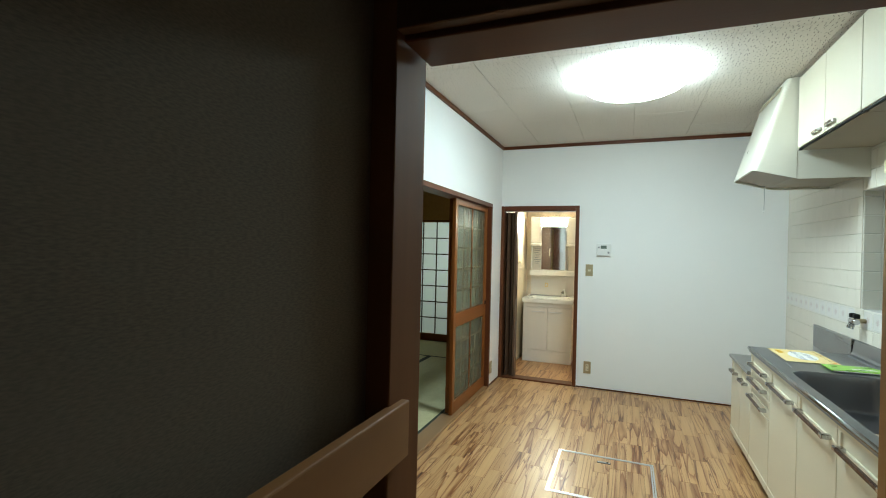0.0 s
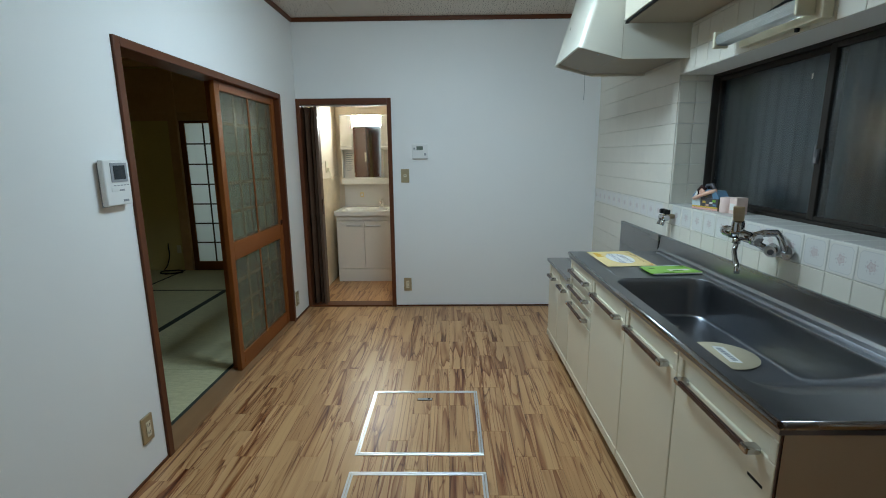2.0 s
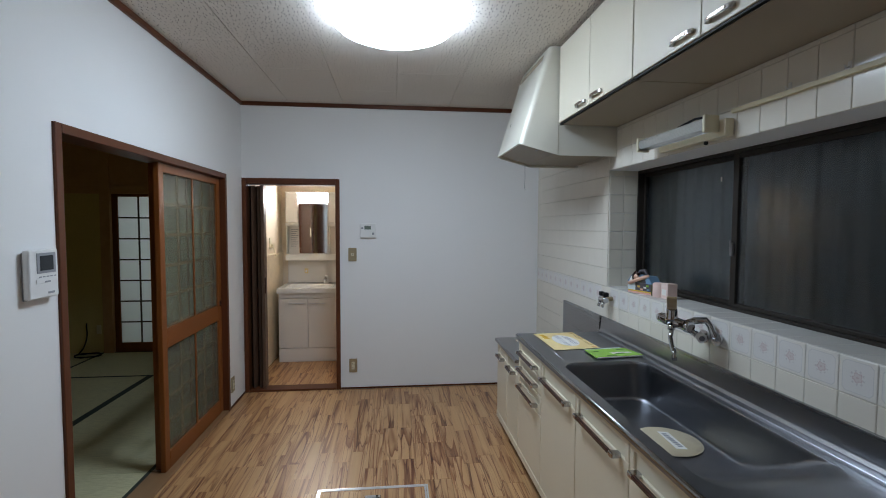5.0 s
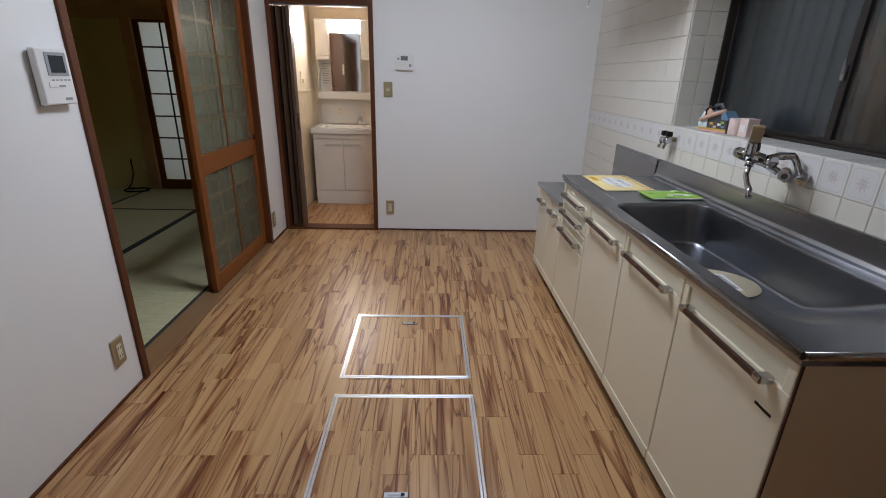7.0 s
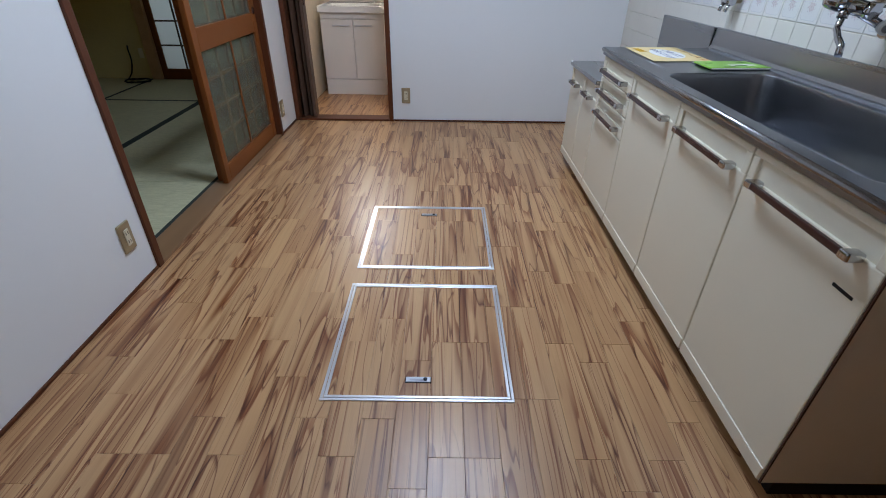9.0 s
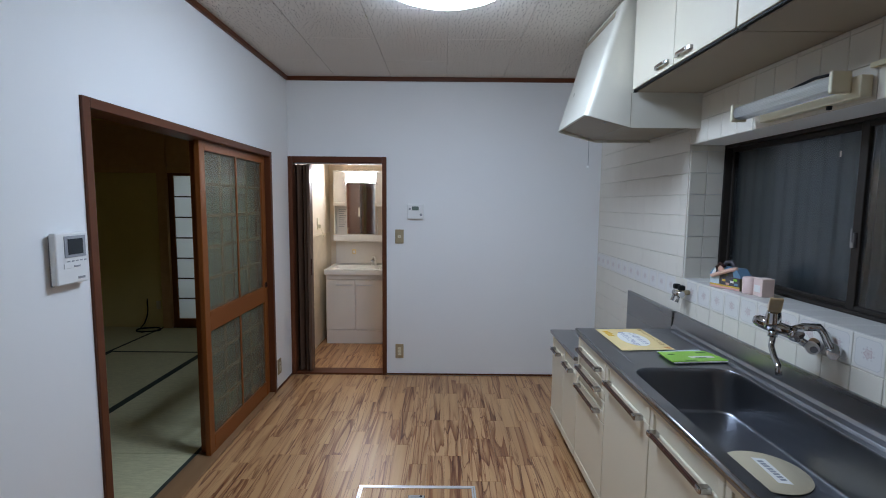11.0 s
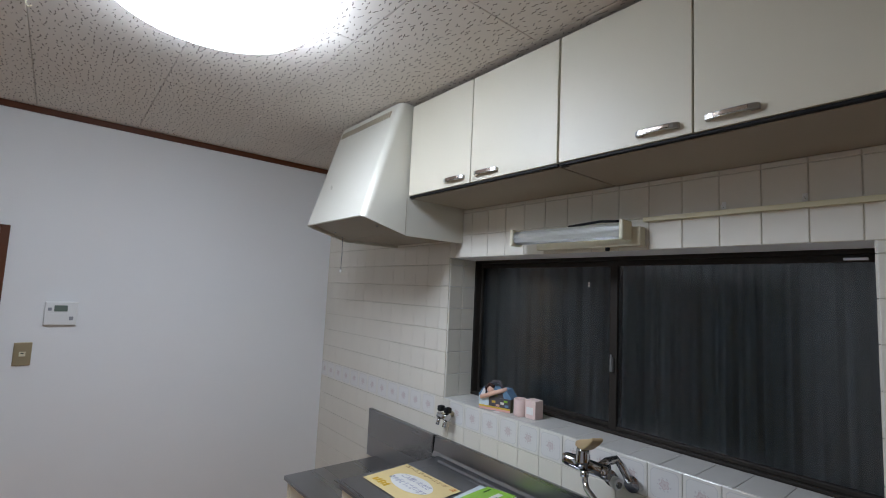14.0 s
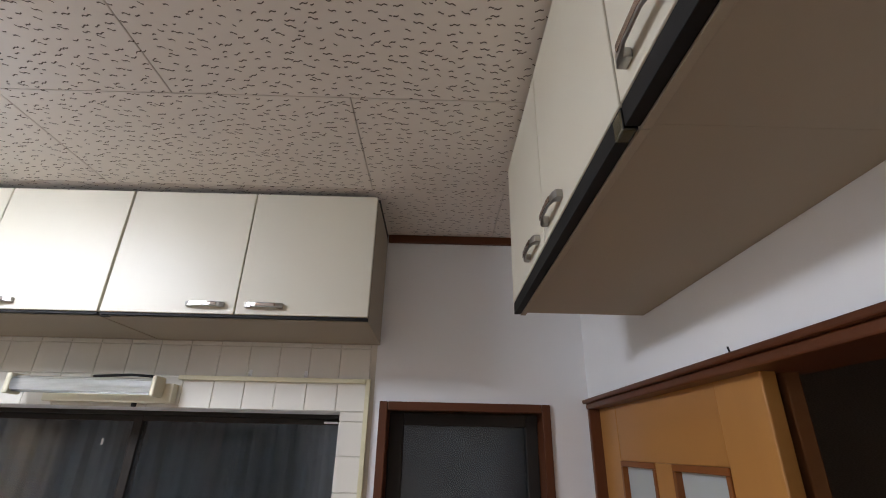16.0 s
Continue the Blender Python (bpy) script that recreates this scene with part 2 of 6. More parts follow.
M_WALL = mat("white_wallpaper", (0.84, 0.84, 0.83), 0.85, vary=0.02, scale=1.5, grain_scale=160)
M_FLOOR = floor_wood()
M_CEIL = ceiling_board()
M_GAP = mat("dark_gap", (0.03, 0.025, 0.02), 0.9)
M_FRAME = wood("red_brown_wood", (0.074, 0.022, 0.0085), (0.145, 0.046, 0.017), 0.4)
M_FRAME_Y = wood("red_brown_wood_along_y", (0.074, 0.022, 0.0085), (0.145, 0.046, 0.017), 0.4, "y")
M_FRAME_X = wood("red_brown_wood_along_x", (0.074, 0.022, 0.0085), (0.145, 0.046, 0.017), 0.4, "x")
M_ORANGE = wood("orange_brown_wood", (0.175, 0.052, 0.011), (0.265, 0.087, 0.020), 0.4)
M_ORANGE_Y = wood("orange_brown_wood_along_y", (0.175, 0.052, 0.011), (0.265, 0.087, 0.020), 0.4, "y")
M_PINE = wood("honey_pine", (0.37, 0.155, 0.036), (0.49, 0.225, 0.058), 0.4)
M_PINE_X = wood("honey_pine_along_x", (0.37, 0.155, 0.036), (0.46, 0.205, 0.050), 0.4, "x")
M_POST = wood("brown_post_wood", (0.17, 0.066, 0.024), (0.27, 0.112, 0.042), 0.65, coat=0.0)
M_POST.node_tree.nodes["Principled BSDF"].inputs["Specular IOR Level"].default_value = 0.15
for m_ in (M_FRAME, M_FRAME_X, M_FRAME_Y, M_ORANGE, M_ORANGE_Y):
    m_.node_tree.nodes["Principled BSDF"].inputs["Coat Weight"].default_value = 0.0
    m_.node_tree.nodes["Principled BSDF"].inputs["Specular IOR Level"].default_value = 0.28
M_SILLWOOD = wood("worn_threshold_wood", (0.22, 0.115, 0.05), (0.33, 0.19, 0.09), 0.45, "y")
M_HALL = mat("dark_fabric_wall", (0.30, 0.245, 0.186), 0.95, vary=0.12, scale=3, grain=0.35, grain_scale=420, stretch=(1, 0.25, 1))
M_HALLWOOD = wood("dark_brown_wood", (0.065, 0.028, 0.012), (0.13, 0.060, 0.027), 0.55, coat=0.0)
M_RAIL = wood("brown_handrail_wood", (0.30, 0.120, 0.034), (0.44, 0.195, 0.060), 0.55, "y", coat=0.0)
M_CREAM = mat("cream_enamel", (0.80, 0.74, 0.58), 0.32, vary=0.02, scale=2, grain_scale=60)
M_CREAM_UP = mat("cream_laminate", (0.65, 0.60, 0.48), 0.45, vary=0.02, scale=2, grain_scale=90)
# darker beige for downward faces and slots, their shade put into the colour
M_UNDER = mat("shade_dark_beige", (0.37, 0.315, 0.235), 0.6, vary=0.05)
M_SIDE = mat("beige_side_panel", (0.72, 0.66, 0.53), 0.5, vary=0.05)
M_HOOD = mat("cream_metal", (0.65, 0.625, 0.54), 0.3, vary=0.02)
# greasy hood inside, its colour also darkened to hold the underside's shade
M_HOODIN = mat("shaded_greasy_metal", (0.27, 0.225, 0.155), 0.4, vary=0.1, scale=9)
M_STEEL = mat("brushed_steel", (0.35, 0.35, 0.355), 0.28, 1.0, vary=0.10, scale=5, grain_scale=500, stretch=(1, 0.03, 1))
M_BASIN = mat("satin_steel", (0.30, 0.31, 0.335), 0.32, 1.0, vary=0.10, scale=6, grain_scale=300)
M_CHROME = mat("chrome", (0.52, 0.52, 0.53), 0.07, 1.0, vary=0.03)
M_BRONZE = mat("dark_brown_handle", (0.055, 0.022, 0.018), 0.25, vary=0.1)
M_COPPER = mat("worn_chrome_handle", (0.50, 0.41, 0.36), 0.22, 1.0, vary=0.15, scale=20)
M_TILE = mat("white_glazed_tile", (0.76, 0.72, 0.63), 0.16, vary=0.05, scale=3, grain_scale=25, seed=True)
M_SILL = mat("grey_sill_tile", (0.66, 0.64, 0.60), 0.25, vary=0.06, scale=6, seed=True)
M_GROUT = mat("grout", (0.66, 0.61, 0.51), 0.9, vary=0.30, scale=5)
M_FLOWER = flower_tile()
M_SASH = mat("bronze_aluminium", (0.030, 0.025, 0.021), 0.55, 0.0, vary=0.1, spec=0.2)
M_DARKGLASS = glass("window_glass", (0.72, 0.78, 0.82), 0.14)
M_MILK = mat("milky_glass", (0.60, 0.63, 0.60), 0.3, vary=0.04, scale=8)
M_MILK.node_tree.nodes["Principled BSDF"].inputs["Transmission Weight"].default_value = 0.25
# night darkness put into the colour of the sheet behind the back door
M_NIGHT = mat("night_dark_sheet", (0.075, 0.08, 0.085), 0.8, vary=0.4, scale=5)
M_SHUTTER = mat("blue_grey_shutter", (0.20, 0.235, 0.26), 0.55, vary=0.15, scale=3, stretch=(1, 1, 0.2))
M_DARKGLASS.node_tree.nodes["Principled BSDF"].inputs["Transmission Weight"].default_value = 0.986
M_FROST = glass("frosted_glass", (0.33, 0.305, 0.24), 0.34)
M_FROST.node_tree.nodes["Principled BSDF"].inputs["Transmission Weight"].default_value = 0.55
for steel in (M_STEEL, M_BASIN):
    for n in steel.node_tree.nodes:
        if n.type == "BUMP":
            n.inputs["Strength"].default_value = 0.03
M_SUGI = wood("pale_cedar_boards", (0.50, 0.30, 0.15), (0.64, 0.41, 0.22), 0.6, "y", coat=0.0)
ft_ = M_FROST.node_tree
M_FROST.node_tree.nodes["Principled BSDF"].inputs["Transmission Weight"].default_value = 0.0
soft_side = ft_.nodes.new("ShaderNodeBsdfTranslucent")
soft_side.inputs[0].default_value = (0.38, 0.38, 0.29, 1)
clear_side = ft_.nodes.new("ShaderNodeBsdfTransparent")
clear_side.inputs[0].default_value = (0.80, 0.84, 0.76, 1)
for k, (other, share) in enumerate(((soft_side, 0.35), (clear_side, 0.68))):
    ms = ft_.nodes.new("ShaderNodeMixShader")
    ms.inputs[0].default_value = share
    prev = ft_.nodes["Material Output"].inputs["Surface"].links[0].from_socket
    ft_.links.new(prev, ms.inputs[1])
    ft_.links.new(other.outputs[0], ms.inputs[2])
    ft_.links.new(ms.outputs[0], ft_.nodes["Material Output"].inputs["Surface"])
M_PAPER = mat("shoji_paper", (0.80, 0.82, 0.82), 0.9, vary=0.03)
pn = M_PAPER.node_tree
tl = pn.nodes.new("ShaderNodeBsdfTranslucent")
tl.inputs[0].default_value = (0.80, 0.83, 0.84, 1)
ms = pn.nodes.new("ShaderNodeMixShader")
ms.inputs[0].default_value = 0.5
pn.links.new(pn.nodes["Principled BSDF"].outputs[0], ms.inputs[1])
pn.links.new(tl.outputs[0], ms.inputs[2])
pn.links.new(ms.outputs[0], pn.nodes["Material Output"].inputs["Surface"])
M_LATTICE = wood("dark_lattice_wood", (0.03, 0.016, 0.008), (0.06, 0.03, 0.016), 0.5)
M_OCHRE = mat("ochre_plaster", (0.72, 0.60, 0.27), 0.95, vary=0.08, scale=3, grain=0.2, grain_scale=250)
M_TATAMI = mat("tatami_reed", (0.70, 0.66, 0.40), 0.75, vary=0.07, scale=2, grain=0.35, grain_scale=500, stretch=(0.05, 1, 1))
M_BORDER = mat("tatami_border_cloth", (0.035, 0.045, 0.035), 0.8, vary=0.15)
M_ALU = mat("aluminium", (0.72, 0.73, 0.76), 0.32, 1.0, vary=0.06, scale=20)
M_DULLALU = mat("dull_aluminium", (0.42, 0.43, 0.46), 0.35, 1.0, vary=0.1, scale=30)
M_WHITE = mat("white_plastic", (0.80, 0.80, 0.78), 0.35, vary=0.02)
M_IVORY = mat("ivory_plastic", (0.74, 0.68, 0.50), 0.4, vary=0.04)
M_GOLD = mat("champagne_plate", (0.46, 0.38, 0.24), 0.35, 0.6, vary=0.05)
M_GREY = mat("grey_plastic", (0.30, 0.31, 0.33), 0.4, vary=0.05)
M_SCREEN = mat("dark_screen", (0.02, 0.025, 0.03), 0.12, vary=0.05)
M_LCD = mat("green_grey_lcd", (0.16, 0.20, 0.17), 0.2, vary=0.05)
M_BLACK = mat("black_rubber", (0.010, 0.010, 0.010), 0.6, vary=0.1, spec=0.2)
M_VANITY = mat("white_vanity_board", (0.76, 0.73, 0.69), 0.35, vary=0.02)
M_BOWL = mat("glossy_resin", (0.84, 0.84, 0.82), 0.12, vary=0.02)
M_BATHWALL = mat("cream_bath_panel", (0.76, 0.64, 0.46), 0.4, vary=0.22, scale=9)
M_BATHPAPER = mat("cream_wallpaper", (0.78, 0.68, 0.545), 0.8, vary=0.07, grain_scale=150)
M_ACCORDION = wood("dark_brown_vinyl", (0.085, 0.046, 0.028), (0.135, 0.076, 0.048), 0.5)
M_MIRROR = mat("mirror_silver", (0.86, 0.87, 0.87), 0.02, 1.0, vary=0.0)
for l_ in list(M_MIRROR.node_tree.nodes["Principled BSDF"].inputs["Normal"].links):
    M_MIRROR.node_tree.links.remove(l_)
M_STRAP = mat("worn_nickel", (0.40, 0.385, 0.36), 0.30, 1.0, vary=0.15, scale=25)
M_BRACKET = mat("olive_plastic", (0.06, 0.052, 0.026), 0.25, vary=0.1)
M_YELLOW = mat("yellow_notice_paper", (0.84, 0.66, 0.32), 0.7, vary=0.06, scale=10)
M_PALE = mat("pale_paper", (0.86, 0.84, 0.80), 0.7, vary=0.03)
M_INK = mat("blue_grey_ink", (0.38, 0.36, 0.48), 0.7, vary=0.05)
M_REDINK = mat("orange_ink", (0.72, 0.25, 0.06), 0.7, vary=0.05)
M_BROWNINK = mat("brown_ink", (0.36, 0.16, 0.05), 0.7, vary=0.05)
M_MUSTARD = mat("mustard_ink", (0.72, 0.42, 0.02), 0.7, vary=0.15, scale=40)
M_PALEBLUE = mat("pale_blue_leaflet", (0.66, 0.76, 0.80), 0.4, vary=0.15, scale=50)
M_DARKGREEN = mat("dark_green_print", (0.05, 0.16, 0.02), 0.5, vary=0.1)
M_GREEN = mat("green_packet", (0.30, 0.60, 0.06), 0.3, vary=0.2, scale=14)
M_CARD = mat("cream_card", (0.60, 0.52, 0.36), 0.7, vary=0.04)
M_PINK = mat("pink_wax", (0.80, 0.46, 0.40), 0.4, vary=0.05)
M_CANDLE = mat("pale_pink_wax", (0.82, 0.62, 0.57), 0.4, vary=0.12, scale=16)
M_PINKBOX = mat("pale_pink_carton", (0.84, 0.66, 0.60), 0.5, vary=0.06, scale=18)
M_BLUEBOX = mat("blue_carton", (0.16, 0.30, 0.46), 0.4, vary=0.2, scale=30)
M_DARKBOX = mat("dark_print", (0.10, 0.09, 0.10), 0.4, vary=0.3, scale=40)
M_OLIVEBOX = mat("olive_carton", (0.15, 0.14, 0.06), 0.4, vary=0.35, scale=45)
M_YELBOX = mat("yellow_print", (0.75, 0.50, 0.08), 0.4, vary=0.1, scale=30)
M_SKIN = mat("peach_print", (0.78, 0.48, 0.36), 0.4, vary=0.1)
M_CONDUIT = mat("yellowed_conduit", (0.70, 0.64, 0.42), 0.45, vary=0.06)
M_RIBBED = glass("ribbed_lamp_cover", (0.80, 0.82, 0.80), 0.35)
M_LAMP = glow("lamp_shade_lit", (0.83, 0.98, 1.20), LAMP_GLOW)
M_TUBE = glow("vanity_lamp_lit", (1.0, 0.97, 0.96), VANITY_GLOW)
M_AMBER = mat("amber_lever", (0.48, 0.35, 0.19), 0.35, vary=0.08)


# ---- building helpers ----
ORIGIN = {}


def add_box(bm, x0, y0, z0, x1, y1, z1, bevel=0.0, seg=2):
    """One box, with its edges rounded."""
    b2 = bmesh.new()
    bmesh.ops.create_cube(b2, size=1)
    for v in b2.verts:
        v.co = ((x0 + x1) / 2 + v.co.x * (x1 - x0), (y0 + y1) / 2 + v.co.y * (y1 - y0), (z0 + z1) / 2 + v.co.z * (z1 - z0))
    if bevel:
        bevel = min(bevel, 0.45 * min(abs(x1 - x0), abs(y1 - y0), abs(z1 - z0)))
        bmesh.ops.bevel(b2, geom=b2.edges[:], offset=bevel, segments=seg, affect="EDGES", profile=0.5)
    merge(bm, b2)
    return bm


def merge(bm, other, m=None):
    vs = [bm.verts.new(m @ v.co if m else v.co) for v in other.verts]
    other.verts.index_update()
    for f in other.faces:
        g = bm.faces.new([vs[v.index] for v in f.verts])
        g.smooth = f.smooth
    other.free()


def boxes(*rows, bevel=0.002, seg=2):
    bm = bmesh.new()
    for r in rows:
        add_box(bm, *r, bevel=bevel, seg=seg)
    return bm


def tube(points, radius, sides=10, taper=None):
    """A round bar along a line of points, with closed ends."""
    bm = bmesh.new()
    pts = [Vector(p) for p in points]
    rings = []
    for i, p in enumerate(pts):
        d = (pts[min(i + 1, len(pts) - 1)] - pts[max(i - 1, 0)]).normalized()
        q = d.to_track_quat("Z", "Y")
        r = radius if taper is None else taper[i]
        rings.append([bm.verts.new(p + q @ Vector((r * math.cos(2 * math.pi * k / sides), r * math.sin(2 * math.pi * k / sides), 0))) for k in range(sides)])
    for a, b in zip(rings, rings[1:]):
        for k in range(sides):
            f = bm.faces.new((a[k], a[(k + 1) % sides], b[(k + 1) % sides], b[k]))
            f.smooth = True
    bm.faces.new(rings[0][::-1])
    bm.faces.new(rings[-1])
    return bm


def lathe(profile, centre, sides=32, axis="z"):
    """A turned body: profile rows are (radius, height)."""
    bm = bmesh.new()
    rings = []
    for r, h in profile:
        ring = []
        for k in range(sides):
            a = 2 * math.pi * k / sides
            c = {"z": (r * math.cos(a), r * math.sin(a), h), "x": (h, r * math.cos(a), r * math.sin(a)), "y": (r * math.sin(a), h, r * math.cos(a))}[axis]
            ring.append(bm.verts.new(Vector(centre) + Vector(c)))
        rings.append(ring)
    for a, b in zip(rings, rings[1:]):
        for k in range(sides):
            f = bm.faces.new((a[k], a[(k + 1) % sides], b[(k + 1) % sides], b[k]))
            f.smooth = True
    bm.faces.new(rings[0][::-1])
    bm.faces.new(rings[-1])
    bmesh.ops.recalc_face_normals(bm, faces=bm.faces[:])
    return bm


def prism(outline, axis, a, b, bevel=0.0):
    """An outline of (u, v) pushed along an axis from a to b. For axis y the outline is (x, z), for x it is (y, z), for z it is (x, y)."""
    bm = bmesh.new()
    put = {"y": lambda u, v, w: (u, w, v), "x": lambda u, v, w: (w, u, v), "z": lambda u, v, w: (u, v, w)}[axis]
    lo = [bm.verts.new(put(u, v, a)) for u, v in outline]
    hi = [bm.verts.new(put(u, v, b)) for u, v in outline]
    n = len(outline)
    for k in range(n):
        bm.faces.new((lo[k], lo[(k + 1) % n], hi[(k + 1) % n], hi[k]))
    bm.faces.new(lo[::-1])
    bm.faces.new(hi)
    bmesh.ops.recalc_face_normals(bm, faces=bm.faces[:])
    if bevel:
        bmesh.ops.bevel(bm, geom=bm.edges[:], offset=bevel, segments=2, affect="EDGES", profile=0.5)
    return bm


def mesh_of(name, bm, material):
    me = bpy.data.meshes.new(name)
    bm.to_mesh(me)
    bm.free()
    me.materials.append(material)
    return me


def thing(name, base, label, category, group=""):
    """A thing of several parts: an Empty at its base."""
    ob = tagged(new(name), label, category, group)
    ob.location = base
    ORIGIN[ob] = Vector(base)
    return ob


def part(name, bm, material, parent, label=""):
    """One mesh under a thing or under a part; bm is in world places."""
    o = ORIGIN[parent]
    bmesh.ops.translate(bm, verts=bm.verts[:], vec=-o)
    ob = new(name, mesh_of(name, bm, material))
    ob.parent = parent
    ORIGIN[ob] = o
    return tagged(ob, label) if label else ob


def single(name, bm, material, label, category, group="", kind=""):
    """A thing of one mesh, with its origin at its base."""
    lo = Vector([min(v.co[k] for v in bm.verts) for k in range(3)])
    hi = Vector([max(v.co[k] for v in bm.verts) for k in range(3)])
    base = Vector(((lo.x + hi.x) / 2, (lo.y + hi.y) / 2, lo.z))
    bmesh.ops.translate(bm, verts=bm.verts[:], vec=-base)
    ob = new(name, mesh_of(name, bm, material))
    ob.location = base
    ORIGIN[ob] = base
    return tagged(ob, label, category, group, kind)


def setting(name, bm, material, label, category):
    return single(name, bm, material, label, category, kind="structure")


# ---- the shell of the kitchen ----
T = 0.12
OW = (2.89, 4.72, 1.85)      # opening to the tatami room: y, y, top
WD = (-0.94, -0.12, 1.86)    # doorway to the washroom: x, x, top
HO = (-0.112, 1.655, 1.826)     # opening to the hall: x, x, top
WN = (2.0575, 3.715, 1.0855, 1.80)   # kitchen window: y, y, z, z
BD = (1.30, 1.92, 1.84)      # back door: y, y, top

setting("floor", boxes((XL - T, YB - T, -0.10, XR + 0.30, YF + 0.10, -0.011), bevel=0), M_GAP, "dark subfloor below the strip flooring", "floor")
wall_west = setting("wall_west", boxes(
    (XL - T, YB - T, -0.1, XL, OW[0], ZC + 0.1), (XL - T, OW[1], -0.1, XL, YF, ZC + 0.1), (XL - T, OW[0], OW[2], XL, OW[1], ZC + 0.1), bevel=0),
    M_WALL, "white papered wall with an opening to the tatami room", "wall")
setting("wall_north", boxes(
    (WD[1], YF, -0.1, XR + 0.3, YF + 0.10, ZC + 0.1), (XL - T, YF, WD[2], WD[1], YF + 0.10, ZC + 0.1), bevel=0),
    M_WALL, "white papered end wall with a doorway to the washroom", "wall")
setting("wall_south", boxes(
    (XL - T, YB - T, -0.1, HO[0], YB, ZC + 0.1), (HO[0], YB - T, HO[2] + 0.04, HO[1], YB, ZC + 0.1), (HO[1], YB - T, -0.1, XR + 0.3, YB, ZC + 0.1), bevel=0),
    M_WALL, "white papered wall with a sliding door opening", "wall")
wall_east = setting("wall_east", boxes(
    (XR, BD[1], -0.1, XR + 0.26, WN[0], ZC + 0.1), (XR, WN[1], -0.1, XR + 0.26, YF, ZC + 0.1),
    (XR, WN[0], -0.1, XR + 0.26, WN[1], WN[2] - 0.008), (XR, WN[0], WN[3], XR + 0.26, WN[1], ZC + 0.1),
    (XR, BD[0], BD[2], XR + 0.26, BD[1], ZC + 0.1), (XR, YB, -0.1, XR + 0.26, BD[0], ZC + 0.1), bevel=0),
    M_WALL, "white wall, tiled round the kitchen window", "wall")


def ceiling_mesh():
    bm = bmesh.new()
    add_box(bm, XL, YB, ZC + 0.012, XR, YF, ZC + 0.08)
    k = 0
    x = 0.83 - 0.455 * 4
    while x < XR:
        x0, x1 = max(XL, x) + 0.001, min(XR, x + 0.455) - 0.001
        y = 1.953 - 0.91 - (0.455 if k % 2 else 0)
        while y < YF:
            y0, y1 = max(YB, y) + 0.001, min(YF, y + 0.91) - 0.001
            if x1 > x0 and y1 > y0:
                add_box(bm, x0, y0, ZC, x1, y1, ZC + 0.011, bevel=0.0015, seg=1)
            y += 0.91
        x += 0.455
        k += 1
    return bm


setting("ceiling", ceiling_mesh(), M_CEIL, "off-white mineral ceiling boards with short pits", "ceiling")

trim_h = 0.034
setting("trim", boxes((XL, YF - 0.018, ZC - trim_h, XR, YF, ZC - 0.001), bevel=0.003), M_FRAME_X, "thin brown wooden ceiling moulding", "trim")
setting("trim", boxes((XL, YB, ZC - trim_h, XL + 0.018, YF - 0.019, ZC - 0.001), bevel=0.003), M_FRAME_Y, "thin brown wooden ceiling moulding", "trim")
setting("trim", boxes((XR - 0.018, YB + 0.019, ZC - trim_h, XR, 1.93, ZC - 0.001), (XR - 0.018, 4.21, ZC - trim_h, XR, YF - 0.019, ZC - 0.001), bevel=0.003), M_FRAME_Y, "thin brown wooden ceiling moulding", "trim")
setting("trim", boxes((XL + 0.019, YB, ZC - trim_h, XR - 0.019, YB + 0.018, ZC - 0.001), bevel=0.003), M_FRAME_X, "thin brown wooden ceiling moulding", "trim")
bh = 0.014
setting("baseboard", boxes((WD[1] + 0.001, YF - 0.007, 0.001, XR, YF, bh), bevel=0.001), M_FRAME_X, "thin dark brown floor strip", "baseboard")
setting("baseboard", boxes((XL, YB, 0.001, XL + 0.007, OW[0] - 0.001, bh), (XL, OW[1] + 0.001, 0.001, XL + 0.007, YF - 0.001, bh), bevel=0.001), M_FRAME_Y, "thin dark brown floor strip", "baseboard")

# ---- opening to the tatami room and its sliding doors ----
fw = 0.038
door_frame = thing("door_frame", (XL - 0.05, 3.8, 0), "brown wooden frame of the tatami room opening", "door frame")
door_frame["kind"] = "structure"
part("jamb", boxes((XL - T - 0.004, OW[0], 0, XL + 0.012, OW[0] + fw, OW[2]), bevel=0.003), M_FRAME, door_frame)
part("jamb", boxes((XL - T - 0.004, OW[1] - fw, 0, XL + 0.012, OW[1], OW[2]), bevel=0.003), M_FRAME, door_frame)
part("head", boxes((XL - T - 0.004, OW[0] + fw + 0.001, OW[2] - fw, XL + 0.012, OW[1] - fw - 0.001, OW[2]), bevel=0.003), M_FRAME_Y, door_frame)
part("sill", boxes((XL - T - 0.004, OW[0] + fw + 0.001, -0.01, XL + 0.010, OW[1] - fw - 0.001, 0.014), bevel=0.003), M_SILLWOOD, door_frame, "worn brown wooden threshold")


